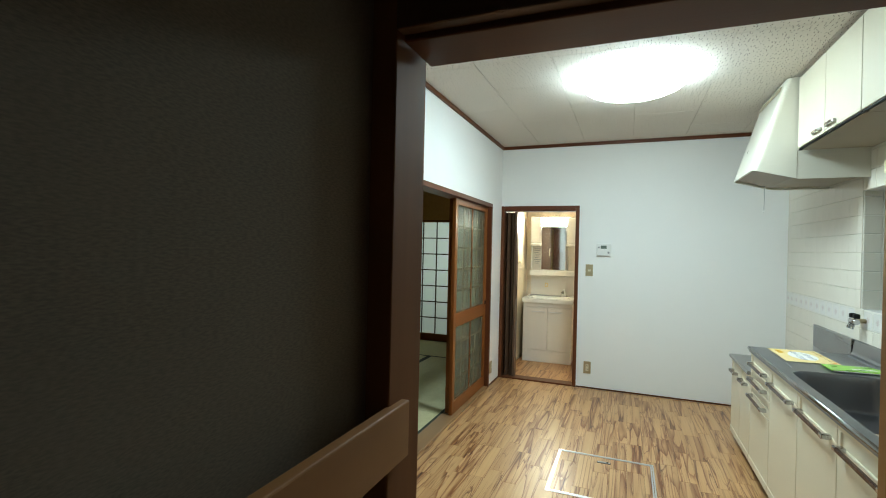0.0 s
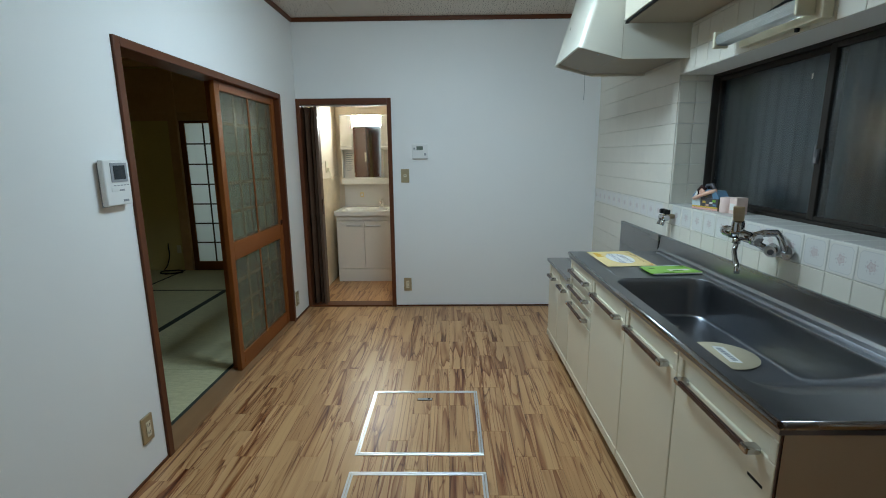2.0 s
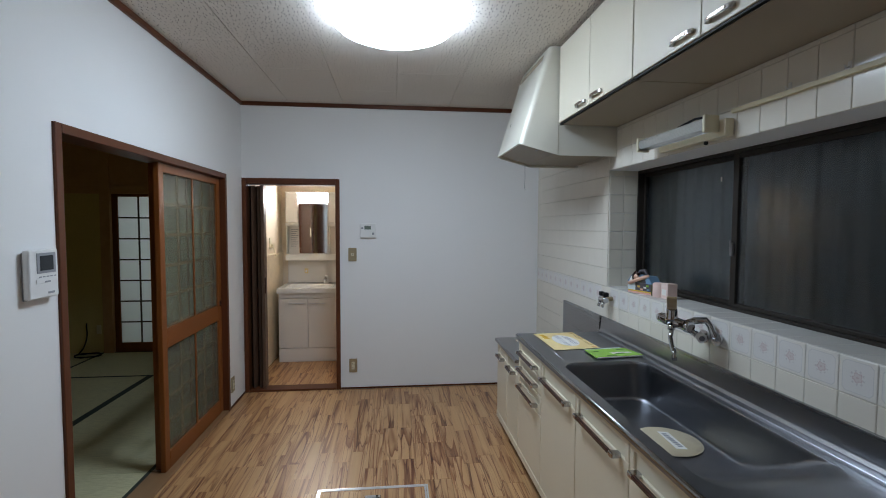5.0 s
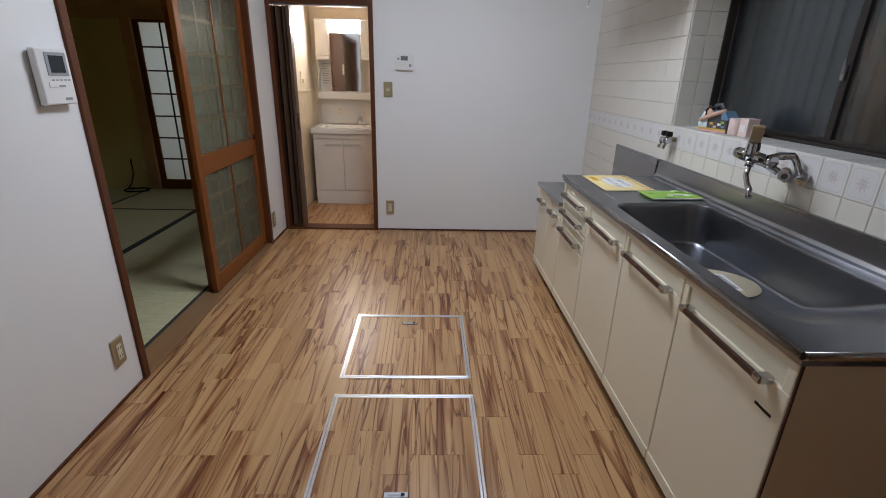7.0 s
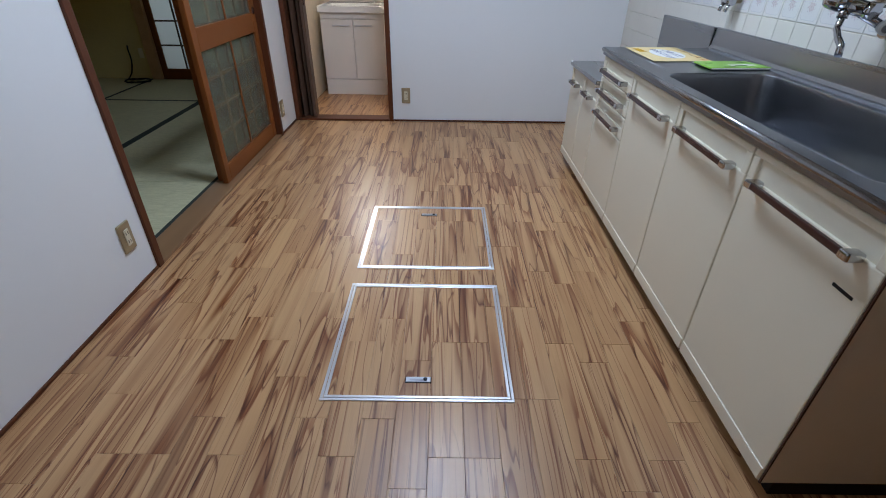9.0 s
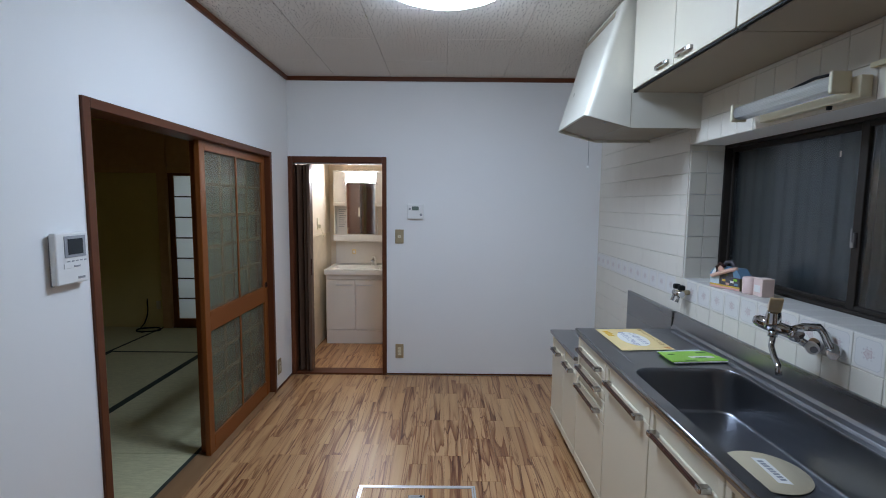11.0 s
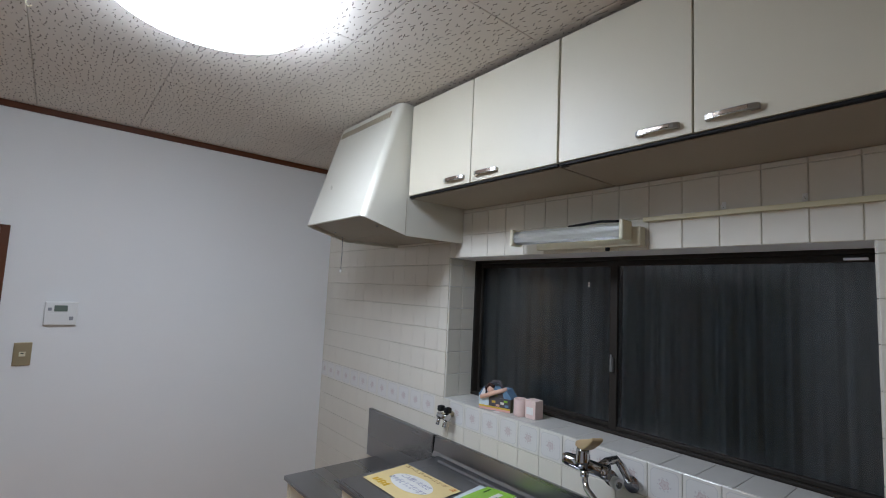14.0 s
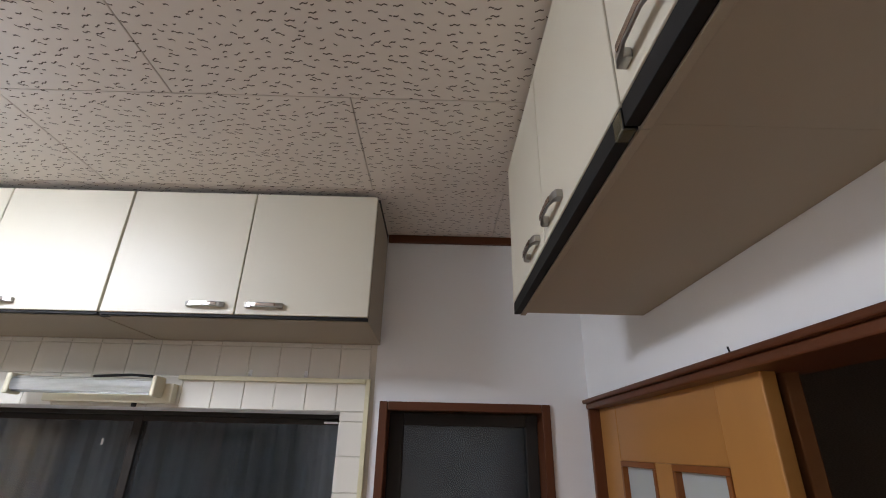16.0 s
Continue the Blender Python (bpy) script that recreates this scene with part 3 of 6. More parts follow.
def sliding_leaf(name, x, y0, y1, z0, z1, rail_z, wood_v, wood_h, label, lattice):
    """A glazed sliding door in a plane of constant x."""
    d = thing(name, (x, (y0 + y1) / 2, z0), label, "sliding door", "sliding doors of the tatami room")
    st, hx = 0.058, 0.015
    part("stile", boxes((x - hx, y0, z0, x + hx, y0 + st, z1), bevel=0.003), wood_v, d)
    part("stile", boxes((x - hx, y1 - st, z0, x + hx, y1, z1), bevel=0.003), wood_v, d)
    part("rail", boxes((x - hx, y0 + st, z0, x + hx, y1 - st, z0 + 0.10), bevel=0.003), wood_h, d)
    part("rail", boxes((x - hx, y0 + st, rail_z, x + hx, y1 - st, rail_z + 0.115), bevel=0.003), wood_h, d)
    part("rail", boxes((x - hx, y0 + st, z1 - 0.05, x + hx, y1 - st, z1), bevel=0.003), wood_h, d)
    for a, b in ((z0 + 0.10, rail_z), (rail_z + 0.115, z1 - 0.05)):
        g = part("pane", boxes((x - 0.002, y0 + st, a, x + 0.002, y1 - st, b), bevel=0), M_FROST, d, "frosted glass pane")
        g.visible_shadow = False
        ym = (y0 + y1) / 2
        part("muntin", boxes((x + 0.003, ym - 0.008, a, x + 0.010, ym + 0.008, b), bevel=0.001), wood_v, d)
        if not lattice:
            n = 4 if b - a > 0.75 else 3
            for k in range(1, n + 1):
                zz = a + (b - a) * k / (n + 1)
                part("lattice_bar", boxes((x - 0.020, y0 + st, zz - 0.010, x - 0.012, y1 - st, zz + 0.010), bevel=0), M_SILLWOOD, d)
            for yy in (y0 + (y1 - y0) * 0.30, y0 + (y1 - y0) * 0.70):
                part("lattice_bar", boxes((x - 0.012, yy - 0.012, a, x - 0.006, yy + 0.012, b), bevel=0), M_SILLWOOD, d)
    if lattice:
        n = 7
        for k in range(1, n):
            zz = z0 + 0.10 + (z1 - z0 - 0.15) * k / n
            if abs(zz - rail_z - 0.055) > 0.09:
                part("lattice_bar", boxes((x - 0.014, y0 + st, zz - 0.006, x - 0.004, y1 - st, zz + 0.006), bevel=0), wood_h, d)
    part("finger_pull", lathe([(0.006, 0), (0.022, 0), (0.022, 0.002), (0.006, 0.003)], (x + hx, y1 - 0.03, 0.86), 20, "x"), M_BRONZE, d)
    return d


sliding_leaf("sliding_door", XL - 0.045, 3.755, 4.68, 0.016, 1.81, 0.735, M_ORANGE, M_ORANGE_Y, "orange-brown wooden sliding door with frosted glass panes", False)
sliding_leaf("sliding_door", XL - 0.088, 3.79, 4.68, 0.016, 1.81, 0.735, M_ORANGE, M_ORANGE_Y, "orange-brown latticed sliding door standing behind the front one", True)

# ---- tatami room ----
TX0, TX1, TY0, TY1 = -3.82, XL - T, 1.95, 6.58
setting("floor", boxes((TX0, TY0, -0.10, TX1, TY1, -0.045), bevel=0), M_GAP, "bare boards below the tatami mats", "floor")
mats = [(-1.065, -1.98, 3.80, 5.64), (-1.98, -2.90, 3.80, 5.64), (-1.065, -2.90, 5.64, 6.575), (-1.065, -1.98, 1.96, 3.80), (-1.98, -2.90, 1.96, 3.80), (-2.90, -3.815, 3.80, 5.64), (-2.90, -3.815, 5.64, 6.575), (-2.90, -3.815, 1.96, 3.80)]
for x1, x0, y0, y1 in mats:
    t = thing("tatami_mat", ((x0 + x1) / 2, (y0 + y1) / 2, -0.045), "green-grey woven tatami mat with dark cloth borders", "tatami mat", "tatami mats on the floor")
    part("reed_mat", boxes((x0 + 0.001, y0 + 0.001, -0.045, x1 - 0.001, y1 - 0.001, 0.004), bevel=0.003), M_TATAMI, t)
    if y1 - y0 > x1 - x0:
        part("border", boxes((x0 + 0.001, y0 + 0.002, 0.0042, x0 + 0.029, y1 - 0.002, 0.0058), bevel=0), M_BORDER, t, "dark cloth border")
        part("border", boxes((x1 - 0.029, y0 + 0.002, 0.0042, x1 - 0.001, y1 - 0.002, 0.0058), bevel=0), M_BORDER, t, "dark cloth border")
    else:
        part("border", boxes((x0 + 0.002, y0 + 0.001, 0.0042, x1 - 0.002, y0 + 0.029, 0.0058), bevel=0), M_BORDER, t, "dark cloth border")
        part("border", boxes((x0 + 0.002, y1 - 0.029, 0.0042, x1 - 0.002, y1 - 0.001, 0.0058), bevel=0), M_BORDER, t, "dark cloth border")
setting("wall_tatami_north", boxes((TX0, TY1, -0.1, -2.86, TY1 + 0.1, 2.5), (-2.86, TY1, 1.83, TX1, TY1 + 0.1, 2.5), bevel=0), M_OCHRE, "ochre plastered wall of the tatami room", "wall")
setting("wall_tatami_west", boxes((TX0 - 0.1, TY0 - 0.1, -0.1, TX0, TY1 + 0.1, 2.5), bevel=0), M_OCHRE, "ochre plastered wall of the tatami room", "wall")
setting("wall_tatami_south", boxes((TX0, TY0 - 0.1, -0.1, TX1, TY0, 2.5), bevel=0), M_OCHRE, "ochre plastered wall of the tatami room", "wall")
setting("wall_tatami_east", boxes((TX1 - 0.006, TY0, OW[2] + 0.01, TX1 - 0.001, TY1, 2.4), (TX1 - 0.006, TY0, -0.04, TX1 - 0.001, OW[0], OW[2] + 0.01), (TX1 - 0.006, OW[1], -0.04, TX1 - 0.001, TY1, OW[2] + 0.01), (TX1 - 0.001, YF + 0.1, -0.1, TX1 + 0.03, TY1, 2.5), bevel=0), M_OCHRE, "ochre plastered wall of the tatami room", "wall")
setting("ceiling_tatami", boxes((TX0, TY0, 2.40, TX1, TY1, 2.46), *[(TX0, TY0 + 0.46 * k, 2.385, TX1 - 0.01, TY0 + 0.46 * k + 0.03, 2.40) for k in range(10)], bevel=0), M_SUGI, "brown boarded ceiling with battens", "ceiling")
setting("trim", boxes((TX0, TY1 - 0.03, 1.80, TX1 - 0.01, TY1 - 0.001, 1.89), bevel=0.004), M_SUGI, "brown wooden beam along the tatami room wall", "trim")
setting("trim", boxes((TX0, TY1 - 0.028, 1.892, TX1 - 0.01, TY1 - 0.001, 2.38), bevel=0.003), M_SUGI, "brown wooden panel above the paper screen", "trim")
setting("trim", boxes((-2.905, TY1 - 0.05, 0.004, -2.80, TY1 + 0.02, 2.385), bevel=0.004), M_SUGI, "brown wooden post in the plastered wall", "trim")
shoji = thing("shoji_screen", (-2.2, TY1, 0.0), "white paper screen with dark wooden lattice", "shoji screen")
sx0, sx1, sz0, sz1 = -2.798, -1.10, 0.004, 1.80
part("stile", boxes((sx0, TY1 - 0.012, sz0, sx0 + 0.06, TY1 + 0.018, sz1), bevel=0.002), M_ORANGE, shoji)
part("stile", boxes((sx1 - 0.06, TY1 - 0.012, sz0, sx1, TY1 + 0.018, sz1), bevel=0.002), M_ORANGE, shoji)
part("bottom_rail", boxes((sx0 + 0.06, TY1 - 0.012, sz0, sx1 - 0.06, TY1 + 0.018, 0.11), bevel=0.002), M_ORANGE, shoji)
part("top_rail", boxes((sx0 + 0.06, TY1 - 0.012, 1.77, sx1 - 0.06, TY1 + 0.018, sz1), bevel=0.002), M_ORANGE, shoji)
part("paper", boxes((sx0 + 0.06, TY1 + 0.004, 0.11, sx1 - 0.06, TY1 + 0.006, 1.77), bevel=0), M_PAPER, shoji, "white screen paper")
for k in range(1, 7):
    zz = 0.11 + 1.66 * k / 7
    part("lattice_bar", boxes((sx0 + 0.06, TY1 - 0.006, zz - 0.008, sx1 - 0.06, TY1 + 0.003, zz + 0.008), bevel=0), M_LATTICE, shoji)
for k in range(1, 8):
    xx = sx0 + 0.06 + 0.219 * k
    part("lattice_bar", boxes((xx - 0.008, TY1 - 0.007, 0.11, xx + 0.008, TY1 + 0.002, 1.77), bevel=0), M_LATTICE, shoji)
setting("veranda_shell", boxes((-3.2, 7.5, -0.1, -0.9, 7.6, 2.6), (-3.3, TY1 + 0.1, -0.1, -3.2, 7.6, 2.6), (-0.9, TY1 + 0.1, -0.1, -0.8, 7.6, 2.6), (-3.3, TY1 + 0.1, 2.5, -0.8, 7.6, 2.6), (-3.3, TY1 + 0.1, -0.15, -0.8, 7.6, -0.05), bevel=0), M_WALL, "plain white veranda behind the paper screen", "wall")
cable_pts = [(-3.10, TY1 - 0.01, 0.34)] + [(-3.10 + 0.03 * math.sin(k * 0.5), TY1 - 0.03 - 0.01 * k, 0.34 - 0.045 * k) for k in range(1, 7)]
cable_pts += [(-3.0 + 0.13 * math.cos(2.8 - 0.45 * k), TY1 - 0.17 + 0.09 * math.sin(2.8 - 0.45 * k), 0.012 + 0.002 * (k % 5)) for k in range(0, 32)]
single("aerial_cable", tube(cable_pts, 0.007, 6), M_BLACK, "black coiled cable lying on the tatami by the wall", "cable")
wo = thing("wall_outlet", (-2.99, TY1, 0.24), "small ivory outlet on the ochre wall", "outlet")
part("plate", boxes((-3.000, TY1 - 0.008, 0.215, -2.952, TY1, 0.315), bevel=0.002), M_IVORY, wo)

# ---- washroom ----
WX0, WX1, WY1 = -0.94, 0.60, 6.52
setting("floor_washroom", boxes((WX0 - 0.05, YF + 0.10, -0.10, WX1, WY1, -0.011), bevel=0), M_GAP, "dark subfloor of the washroom", "floor")
setting("wall_washroom_north", boxes((WX0 - 0.1, WY1, -0.1, WX1 + 0.1, WY1 + 0.1, 2.5), bevel=0), M_BATHPAPER, "cream papered washroom wall", "wall")
setting("wall_washroom_west", boxes((WX0 - 0.08, YF + 0.10, -0.1, WX0, WY1, 2.5), bevel=0), M_BATHPAPER, "cream papered washroom wall", "wall")
setting("wall_washroom_east", boxes((WX1, YF + 0.10, -0.1, WX1 + 0.1, WY1, 2.5), bevel=0), M_BATHPAPER, "cream papered washroom wall", "wall")
setting("wall_washroom_south", boxes((WD[1] + 0.002, YF + 0.101, -0.01, WX1, YF + 0.106, 2.4), (WX0, YF + 0.101, WD[2] + 0.001, WD[1], YF + 0.106, 2.4), bevel=0), M_BATHPAPER, "cream papered washroom wall", "wall")
setting("ceiling_washroom", boxes((WX0, YF + 0.10, 2.20, WX1, WY1, 2.26), bevel=0), M_BATHPAPER, "cream washroom ceiling", "ceiling")
setting("wall_panel", boxes((WX0, YF + 0.11, 0.0, WX0 + 0.012, WY1, 1.130), (WX0, YF + 0.11, 1.130, WX0 + 0.020, WY1, 1.150), bevel=0.003), M_BATHWALL, "glossy cream lower wall panel with a cap strip", "wall panel")
wash_frame = thing("door_frame", (-0.53, YF + 0.05, 0), "dark brown wooden frame of the washroom doorway", "door frame")
wash_frame["kind"] = "structure"
f2 = 0.036
part("jamb", boxes((WD[0] + 0.001, YF - 0.014, 0, WD[0] + f2, YF + 0.112, WD[2]), bevel=0.003), M_FRAME, wash_frame)
part("jamb", boxes((WD[1] - f2, YF - 0.014, 0, WD[1], YF + 0.112, WD[2]), bevel=0.003), M_FRAME, wash_frame)
part("head", boxes((WD[0] + f2 + 0.001, YF - 0.014, WD[2] - 0.05, WD[1] - f2 - 0.001, YF + 0.112, WD[2]), bevel=0.003), M_FRAME_X, wash_frame)
part("sill", boxes((WD[0] + f2 + 0.001, YF - 0.014, -0.01, WD[1] - f2 - 0.001, YF + 0.112, 0.016), bevel=0.004), M_FRAME_X, wash_frame, "brown wooden threshold")
acc = thing("accordion_door", (-0.84, YF + 0.06, 0.02), "dark brown accordion door folded open against the jamb", "folding door")
zig = []
for k in range(5):
    zig.append((WD[0] + f2 + 0.004 + 0.027 * k, YF + (0.02 if k % 2 else 0.09)))
back = [(zig[-1][0], YF + 0.098), (WD[0] + f2 + 0.001, YF + 0.098), (WD[0] + f2 + 0.001, YF + 0.05)]
part("folds", prism(zig + back, "z", 0.022, 1.795), M_ACCORDION, acc)
part("lead_post", boxes((-0.794, YF + 0.012, 0.02, -0.768, YF + 0.098, 1.80), bevel=0.004), M_ACCORDION, acc)
part("track", boxes((WD[0] + f2 + 0.002, YF + 0.035, 1.80, WD[1] - f2 - 0.002, YF + 0.065, 1.8095), bevel=0.001), M_ALU, acc, "pale metal track")
part("handle", boxes((-0.770, YF + 0.02, 0.86, -0.761, YF + 0.035, 1.0), bevel=0.003), M_BRONZE, acc)
part("back_handle", boxes((-0.786, YF + 0.0975, 1.30, -0.770, YF + 0.108, 1.42), bevel=0.003), M_IVORY, acc, "ivory pull on the washroom side")

van = thing("vanity_unit", (-0.565, 6.26, 0), "white vanity unit with two doors and resin basin", "vanity")
vx0, vx1, vy0 = -0.865, -0.265, 6.0
part("body", boxes((vx0 + 0.004, vy0 + 0.02, 0.0, vx1 - 0.004, WY1 - 0.002, 0.735), bevel=0.003), M_VANITY, van)
part("plinth", boxes((vx0 + 0.004, vy0 + 0.004, 0.0, vx1 - 0.004, vy0 + 0.019, 0.144), bevel=0.003), M_VANITY, van)
for a, b, hx in ((vx0 + 0.004, -0.560, -0.675), (-0.555, vx1 - 0.004, -0.458)):
    dd = part("door", boxes((a, vy0, 0.150, b, vy0 + 0.019, 0.678), bevel=0.003), M_VANITY, van)
    part("handle", boxes((hx - 0.08, vy0 - 0.012, 0.620, hx + 0.08, vy0 - 0.001, 0.632), bevel=0.003), M_ALU, dd, "slim metal handle")
part("drawer_front", boxes((vx0 + 0.004, vy0 + 0.004, 0.686, vx1 - 0.004, vy0 + 0.019, 0.735), bevel=0.003), M_VANITY, van)


def basin_top(x0, y0, x1, y1, z, hole, bottom, depth, drop, n=10, radius=0.05):
    """A slab with a rounded basin pressed into it; hole and bottom are (x, y, x, y)."""
    bm = bmesh.new()
    outer = [bm.verts.new((a, b, z)) for a, b in ((x0, y0), (x1, y0), (x1, y1), (x0, y1))]

    def rounded(rect, rad):
        a0, b0, a1, b1 = rect
        pts = []
        for (cx, cy), start in (((a1 - rad, b0 + rad), -90), ((a1 - rad, b1 - rad), 0), ((a0 + rad, b1 - rad), 90), ((a0 + rad, b0 + rad), 180)):
            for k in range(n + 1):
                a = radians(start + 90 * k / n)
                pts.append(Vector((cx + rad * math.cos(a), cy + rad * math.sin(a))))
        return pts

    rim, low_loop = rounded(hole, radius), rounded(bottom, radius * 0.8)
    mid = Vector(((bottom[0] + bottom[2]) / 2, (bottom[1] + bottom[3]) / 2))
    rings = []
    for t_, f_ in ((0.0, 0.0), (0.05, 0.008), (0.12, 0.040), (0.20, 0.105), (0.35, 0.30), (0.55, 0.56), (0.75, 0.80), (0.88, 0.925), (0.96, 0.98)):
        d_ = f_ * depth
        rings.append([bm.verts.new((*p.lerp(q_, t_), z - d_)) for p, q_ in zip(rim, low_loop)])
    for t_, d_ in ((0.05, depth), (0.5, depth + 0.002), (0.88, depth + 0.004)):
        rings.append([bm.verts.new((*q_.lerp(mid, t_), z - d_)) for q_ in low_loop])
    m_ = len(rim)
    edges = [bm.edges.new((outer[k], outer[(k + 1) % 4])) for k in range(4)]
    edges += [bm.edges.new((rings[0][k], rings[0][(k + 1) % m_])) for k in range(m_)]
    bmesh.ops.triangle_fill(bm, use_beauty=True, edges=edges)
    for a, b in zip(rings, rings[1:]):
        for k in range(m_):
            f = bm.faces.new((a[k], a[(k + 1) % m_], b[(k + 1) % m_], b[k]))
            f.smooth = True
    bm.faces.new(rings[-1])
    low = [bm.verts.new((v.co.x, v.co.y, z - drop)) for v in outer]
    for k in range(4):
        bm.faces.new((outer[k], outer[(k + 1) % 4], low[(k + 1) % 4], low[k]))
    bmesh.ops.recalc_face_normals(bm, faces=bm.faces[:])
    return bm


part("basin", basin_top(vx0 - 0.008, vy0 - 0.025, vx1 + 0.008, WY1 - 0.002, 0.79, (vx0 + 0.05, vy0 + 0.03, vx1 - 0.05, vy0 + 0.36), (vx0 + 0.10, vy0 + 0.08, vx1 - 0.10, vy0 + 0.32), 0.13, 0.052), M_BOWL, van, "glossy white resin basin")
part("back_panel", boxes((vx0, WY1 - 0.03, 0.792, vx1, WY1 - 0.002, 1.056), bevel=0.004), M_VANITY, van)
tp = thing("basin_tap", (-0.42, 6.40, 0.79), "white mixer tap on the vanity basin", "tap")
part("body", lathe([(0.03, 0), (0.026, 0.02), (0.02, 0.07), (0.018, 0.08)], (-0.42, 6.41, 0.79), 20), M_WHITE, tp)
part("spout", tube([(-0.42, 6.41, 0.83), (-0.42, 6.35, 0.855), (-0.42, 6.27, 0.85)], 0.014, 10), M_CHROME, tp)
part("lever", boxes((-0.432, 6.33, 0.872, -0.408, 6.43, 0.885), bevel=0.005), M_WHITE, tp)
hook = thing("yellow_tag", (-0.65, WY1 - 0.03, 0.90), "small yellow tag hanging on the vanity back", "tag")
part("card", boxes((-0.678, WY1 - 0.036, 0.90, -0.638, WY1 - 0.031, 0.955), bevel=0.002), M_YELLOW, hook)
part("print", boxes((-0.668, WY1 - 0.0385, 0.912, -0.648, WY1 - 0.0365, 0.94), bevel=0), M_PALE, hook)
mc = thing("mirror_cabinet", (-0.56, 6.43, 1.03), "white mirror cabinet with side shelves and top light", "mirror cabinet")
cy = 6.36
part("back", boxes((vx0 + 0.006, 6.47, 1.058, vx1 - 0.006, WY1 - 0.002, 1.83), bevel=0.004), M_VANITY, mc)
part("mirror_frame", boxes((-0.716, cy, 1.128, -0.396, cy + 0.108, 1.706), bevel=0.006), M_WHITE, mc)
part("top_board", boxes((vx0 + 0.006, cy - 0.016, 1.822, vx1 - 0.006, 6.47, 1.832), bevel=0.003), M_WHITE, mc)
part("mirror", boxes((-0.709, cy - 0.004, 1.138, -0.402, cy - 0.0005, 1.702), bevel=0), M_MIRROR, mc, "mirror glass")
part("light_cover", boxes((-0.714, cy - 0.010, 1.712, -0.398, cy + 0.10, 1.818), bevel=0.012, seg=3), M_TUBE, mc, "glowing white lamp cover")
for a, b in ((vx0 + 0.008, -0.720), (-0.392, vx1 - 0.008)):
    part("side_door", boxes((a, cy - 0.006, 1.487, b, 6.468, 1.82), bevel=0.006), M_WHITE, mc)
    part("shelf", boxes((a, cy - 0.022, 1.444, b, 6.468, 1.484), bevel=0.008, seg=3), M_WHITE, mc)
    part("side_wall", boxes((a, cy + 0.02, 1.13, a + 0.010, 6.468, 1.443), bevel=0.002), M_WHITE, mc)
part("bottom_shelf", boxes((vx0 + 0.006, cy - 0.004, 1.058, vx1 - 0.006, 6.468, 1.084), (vx0 + 0.006, cy - 0.018, 1.058, vx1 - 0.006, cy - 0.004, 1.126), bevel=0.006), M_WHITE, mc)
for k in range(9):
    part("print_line", boxes((-0.825 + 0.004 * (k % 2), 6.4655, 1.405 - 0.024 * k, -0.74 - 0.012 * (k % 3), 6.4695, 1.411 - 0.024 * k), bevel=0), M_GREY, mc)
ws = thing("wall_socket", (WX0 + 0.012, 5.97, 1.25), "ivory wall socket with a thin cord in the washroom", "socket")
part("plate", boxes((WX0, 5.975, 1.205, WX0 + 0.010, 6.045, 1.325), bevel=0.003), M_IVORY, ws)
part("plug", boxes((WX0 + 0.010, 5.995, 1.22, WX0 + 0.035, 6.025, 1.255), bevel=0.003), M_IVORY, ws)
part("cord", tube([(WX0 + 0.03, 6.01, 1.222), (WX0 + 0.04, 6.04, 1.17), (WX0 + 0.035, 6.10, 1.12), (WX0 + 0.03, 6.2, 1.13)], 0.003, 6), M_IVORY, ws)

# ---- hall behind the sliding door ----
HY0, HX0, HX1 = -1.3, -0.16, 1.75
# this floor is out of view; its lighter wood reflects light onto the walls
setting("floor_hall", boxes((HX0 - 0.1, HY0, -0.10, HX1, YB - T, -0.002), bevel=0), M_SILLWOOD, "unseen brown hall floor, toned lighter to bounce light", "floor")
setting("wall_hall_west", boxes((HX0 - 0.1, HY0, -0.1, HX0, YB - T - 0.001, 2.5), bevel=0), M_HALL, "dark brown fabric-textured hall wall", "wall")
setting("wall_hall_east", boxes((HX1, HY0, -0.1, HX1 + 0.1, YB - T - 0.001, 2.5), bevel=0), M_HALL, "dark brown fabric-textured hall wall", "wall")
# unseen end wall, white so that it bounces lamp light into the hall
setting("wall_hall_south", boxes((HX0 - 0.1, HY0 - 0.1, -0.1, HX1 + 0.1, HY0, 2.5), bevel=0), M_WALL, "unseen hall wall, made white to bounce light", "wall")
setting("wall_hall_north", boxes((HO[0], YB - T - 0.006, 1.94, HX1, YB - T - 0.001, 2.42), (HO[1], YB - T - 0.006, 0, HX1, YB - T - 0.001, 1.94), bevel=0), M_HALL, "dark brown fabric-textured hall wall", "wall")
setting("ceiling_hall", boxes((HX0, HY0, 2.42, HX1, YB - T, 2.5), bevel=0), M_HALLWOOD, "dark boarded hall ceiling", "ceiling")
hall_frame = thing("door_frame", (0.7, 1.09, 0), "dark red-brown frame of the wide sliding door opening", "door frame")
hall_frame["kind"] = "structure"
part("post", boxes((HX0 - 0.02, 1.015, 0, HO[0] + 0.008, YB + 0.014, 1.945), bevel=0.004), M_POST, hall_frame)
part("jamb", boxes((HO[1] - 0.02, YB - T - 0.004, 0, HO[1], YB + 0.012, HO[2]), bevel=0.003), M_FRAME, hall_frame)
part("head", boxes((HO[0] + 0.019, YB - T - 0.010, HO[2], HO[1] + 0.006, YB + 0.014, HO[2] + 0.020), (HO[0] + 0.019, YB - 0.004, HO[2] + 0.0195, HO[1] + 0.009, YB + 0.026, HO[2] + 0.033), bevel=0.004), M_FRAME_X, hall_frame)
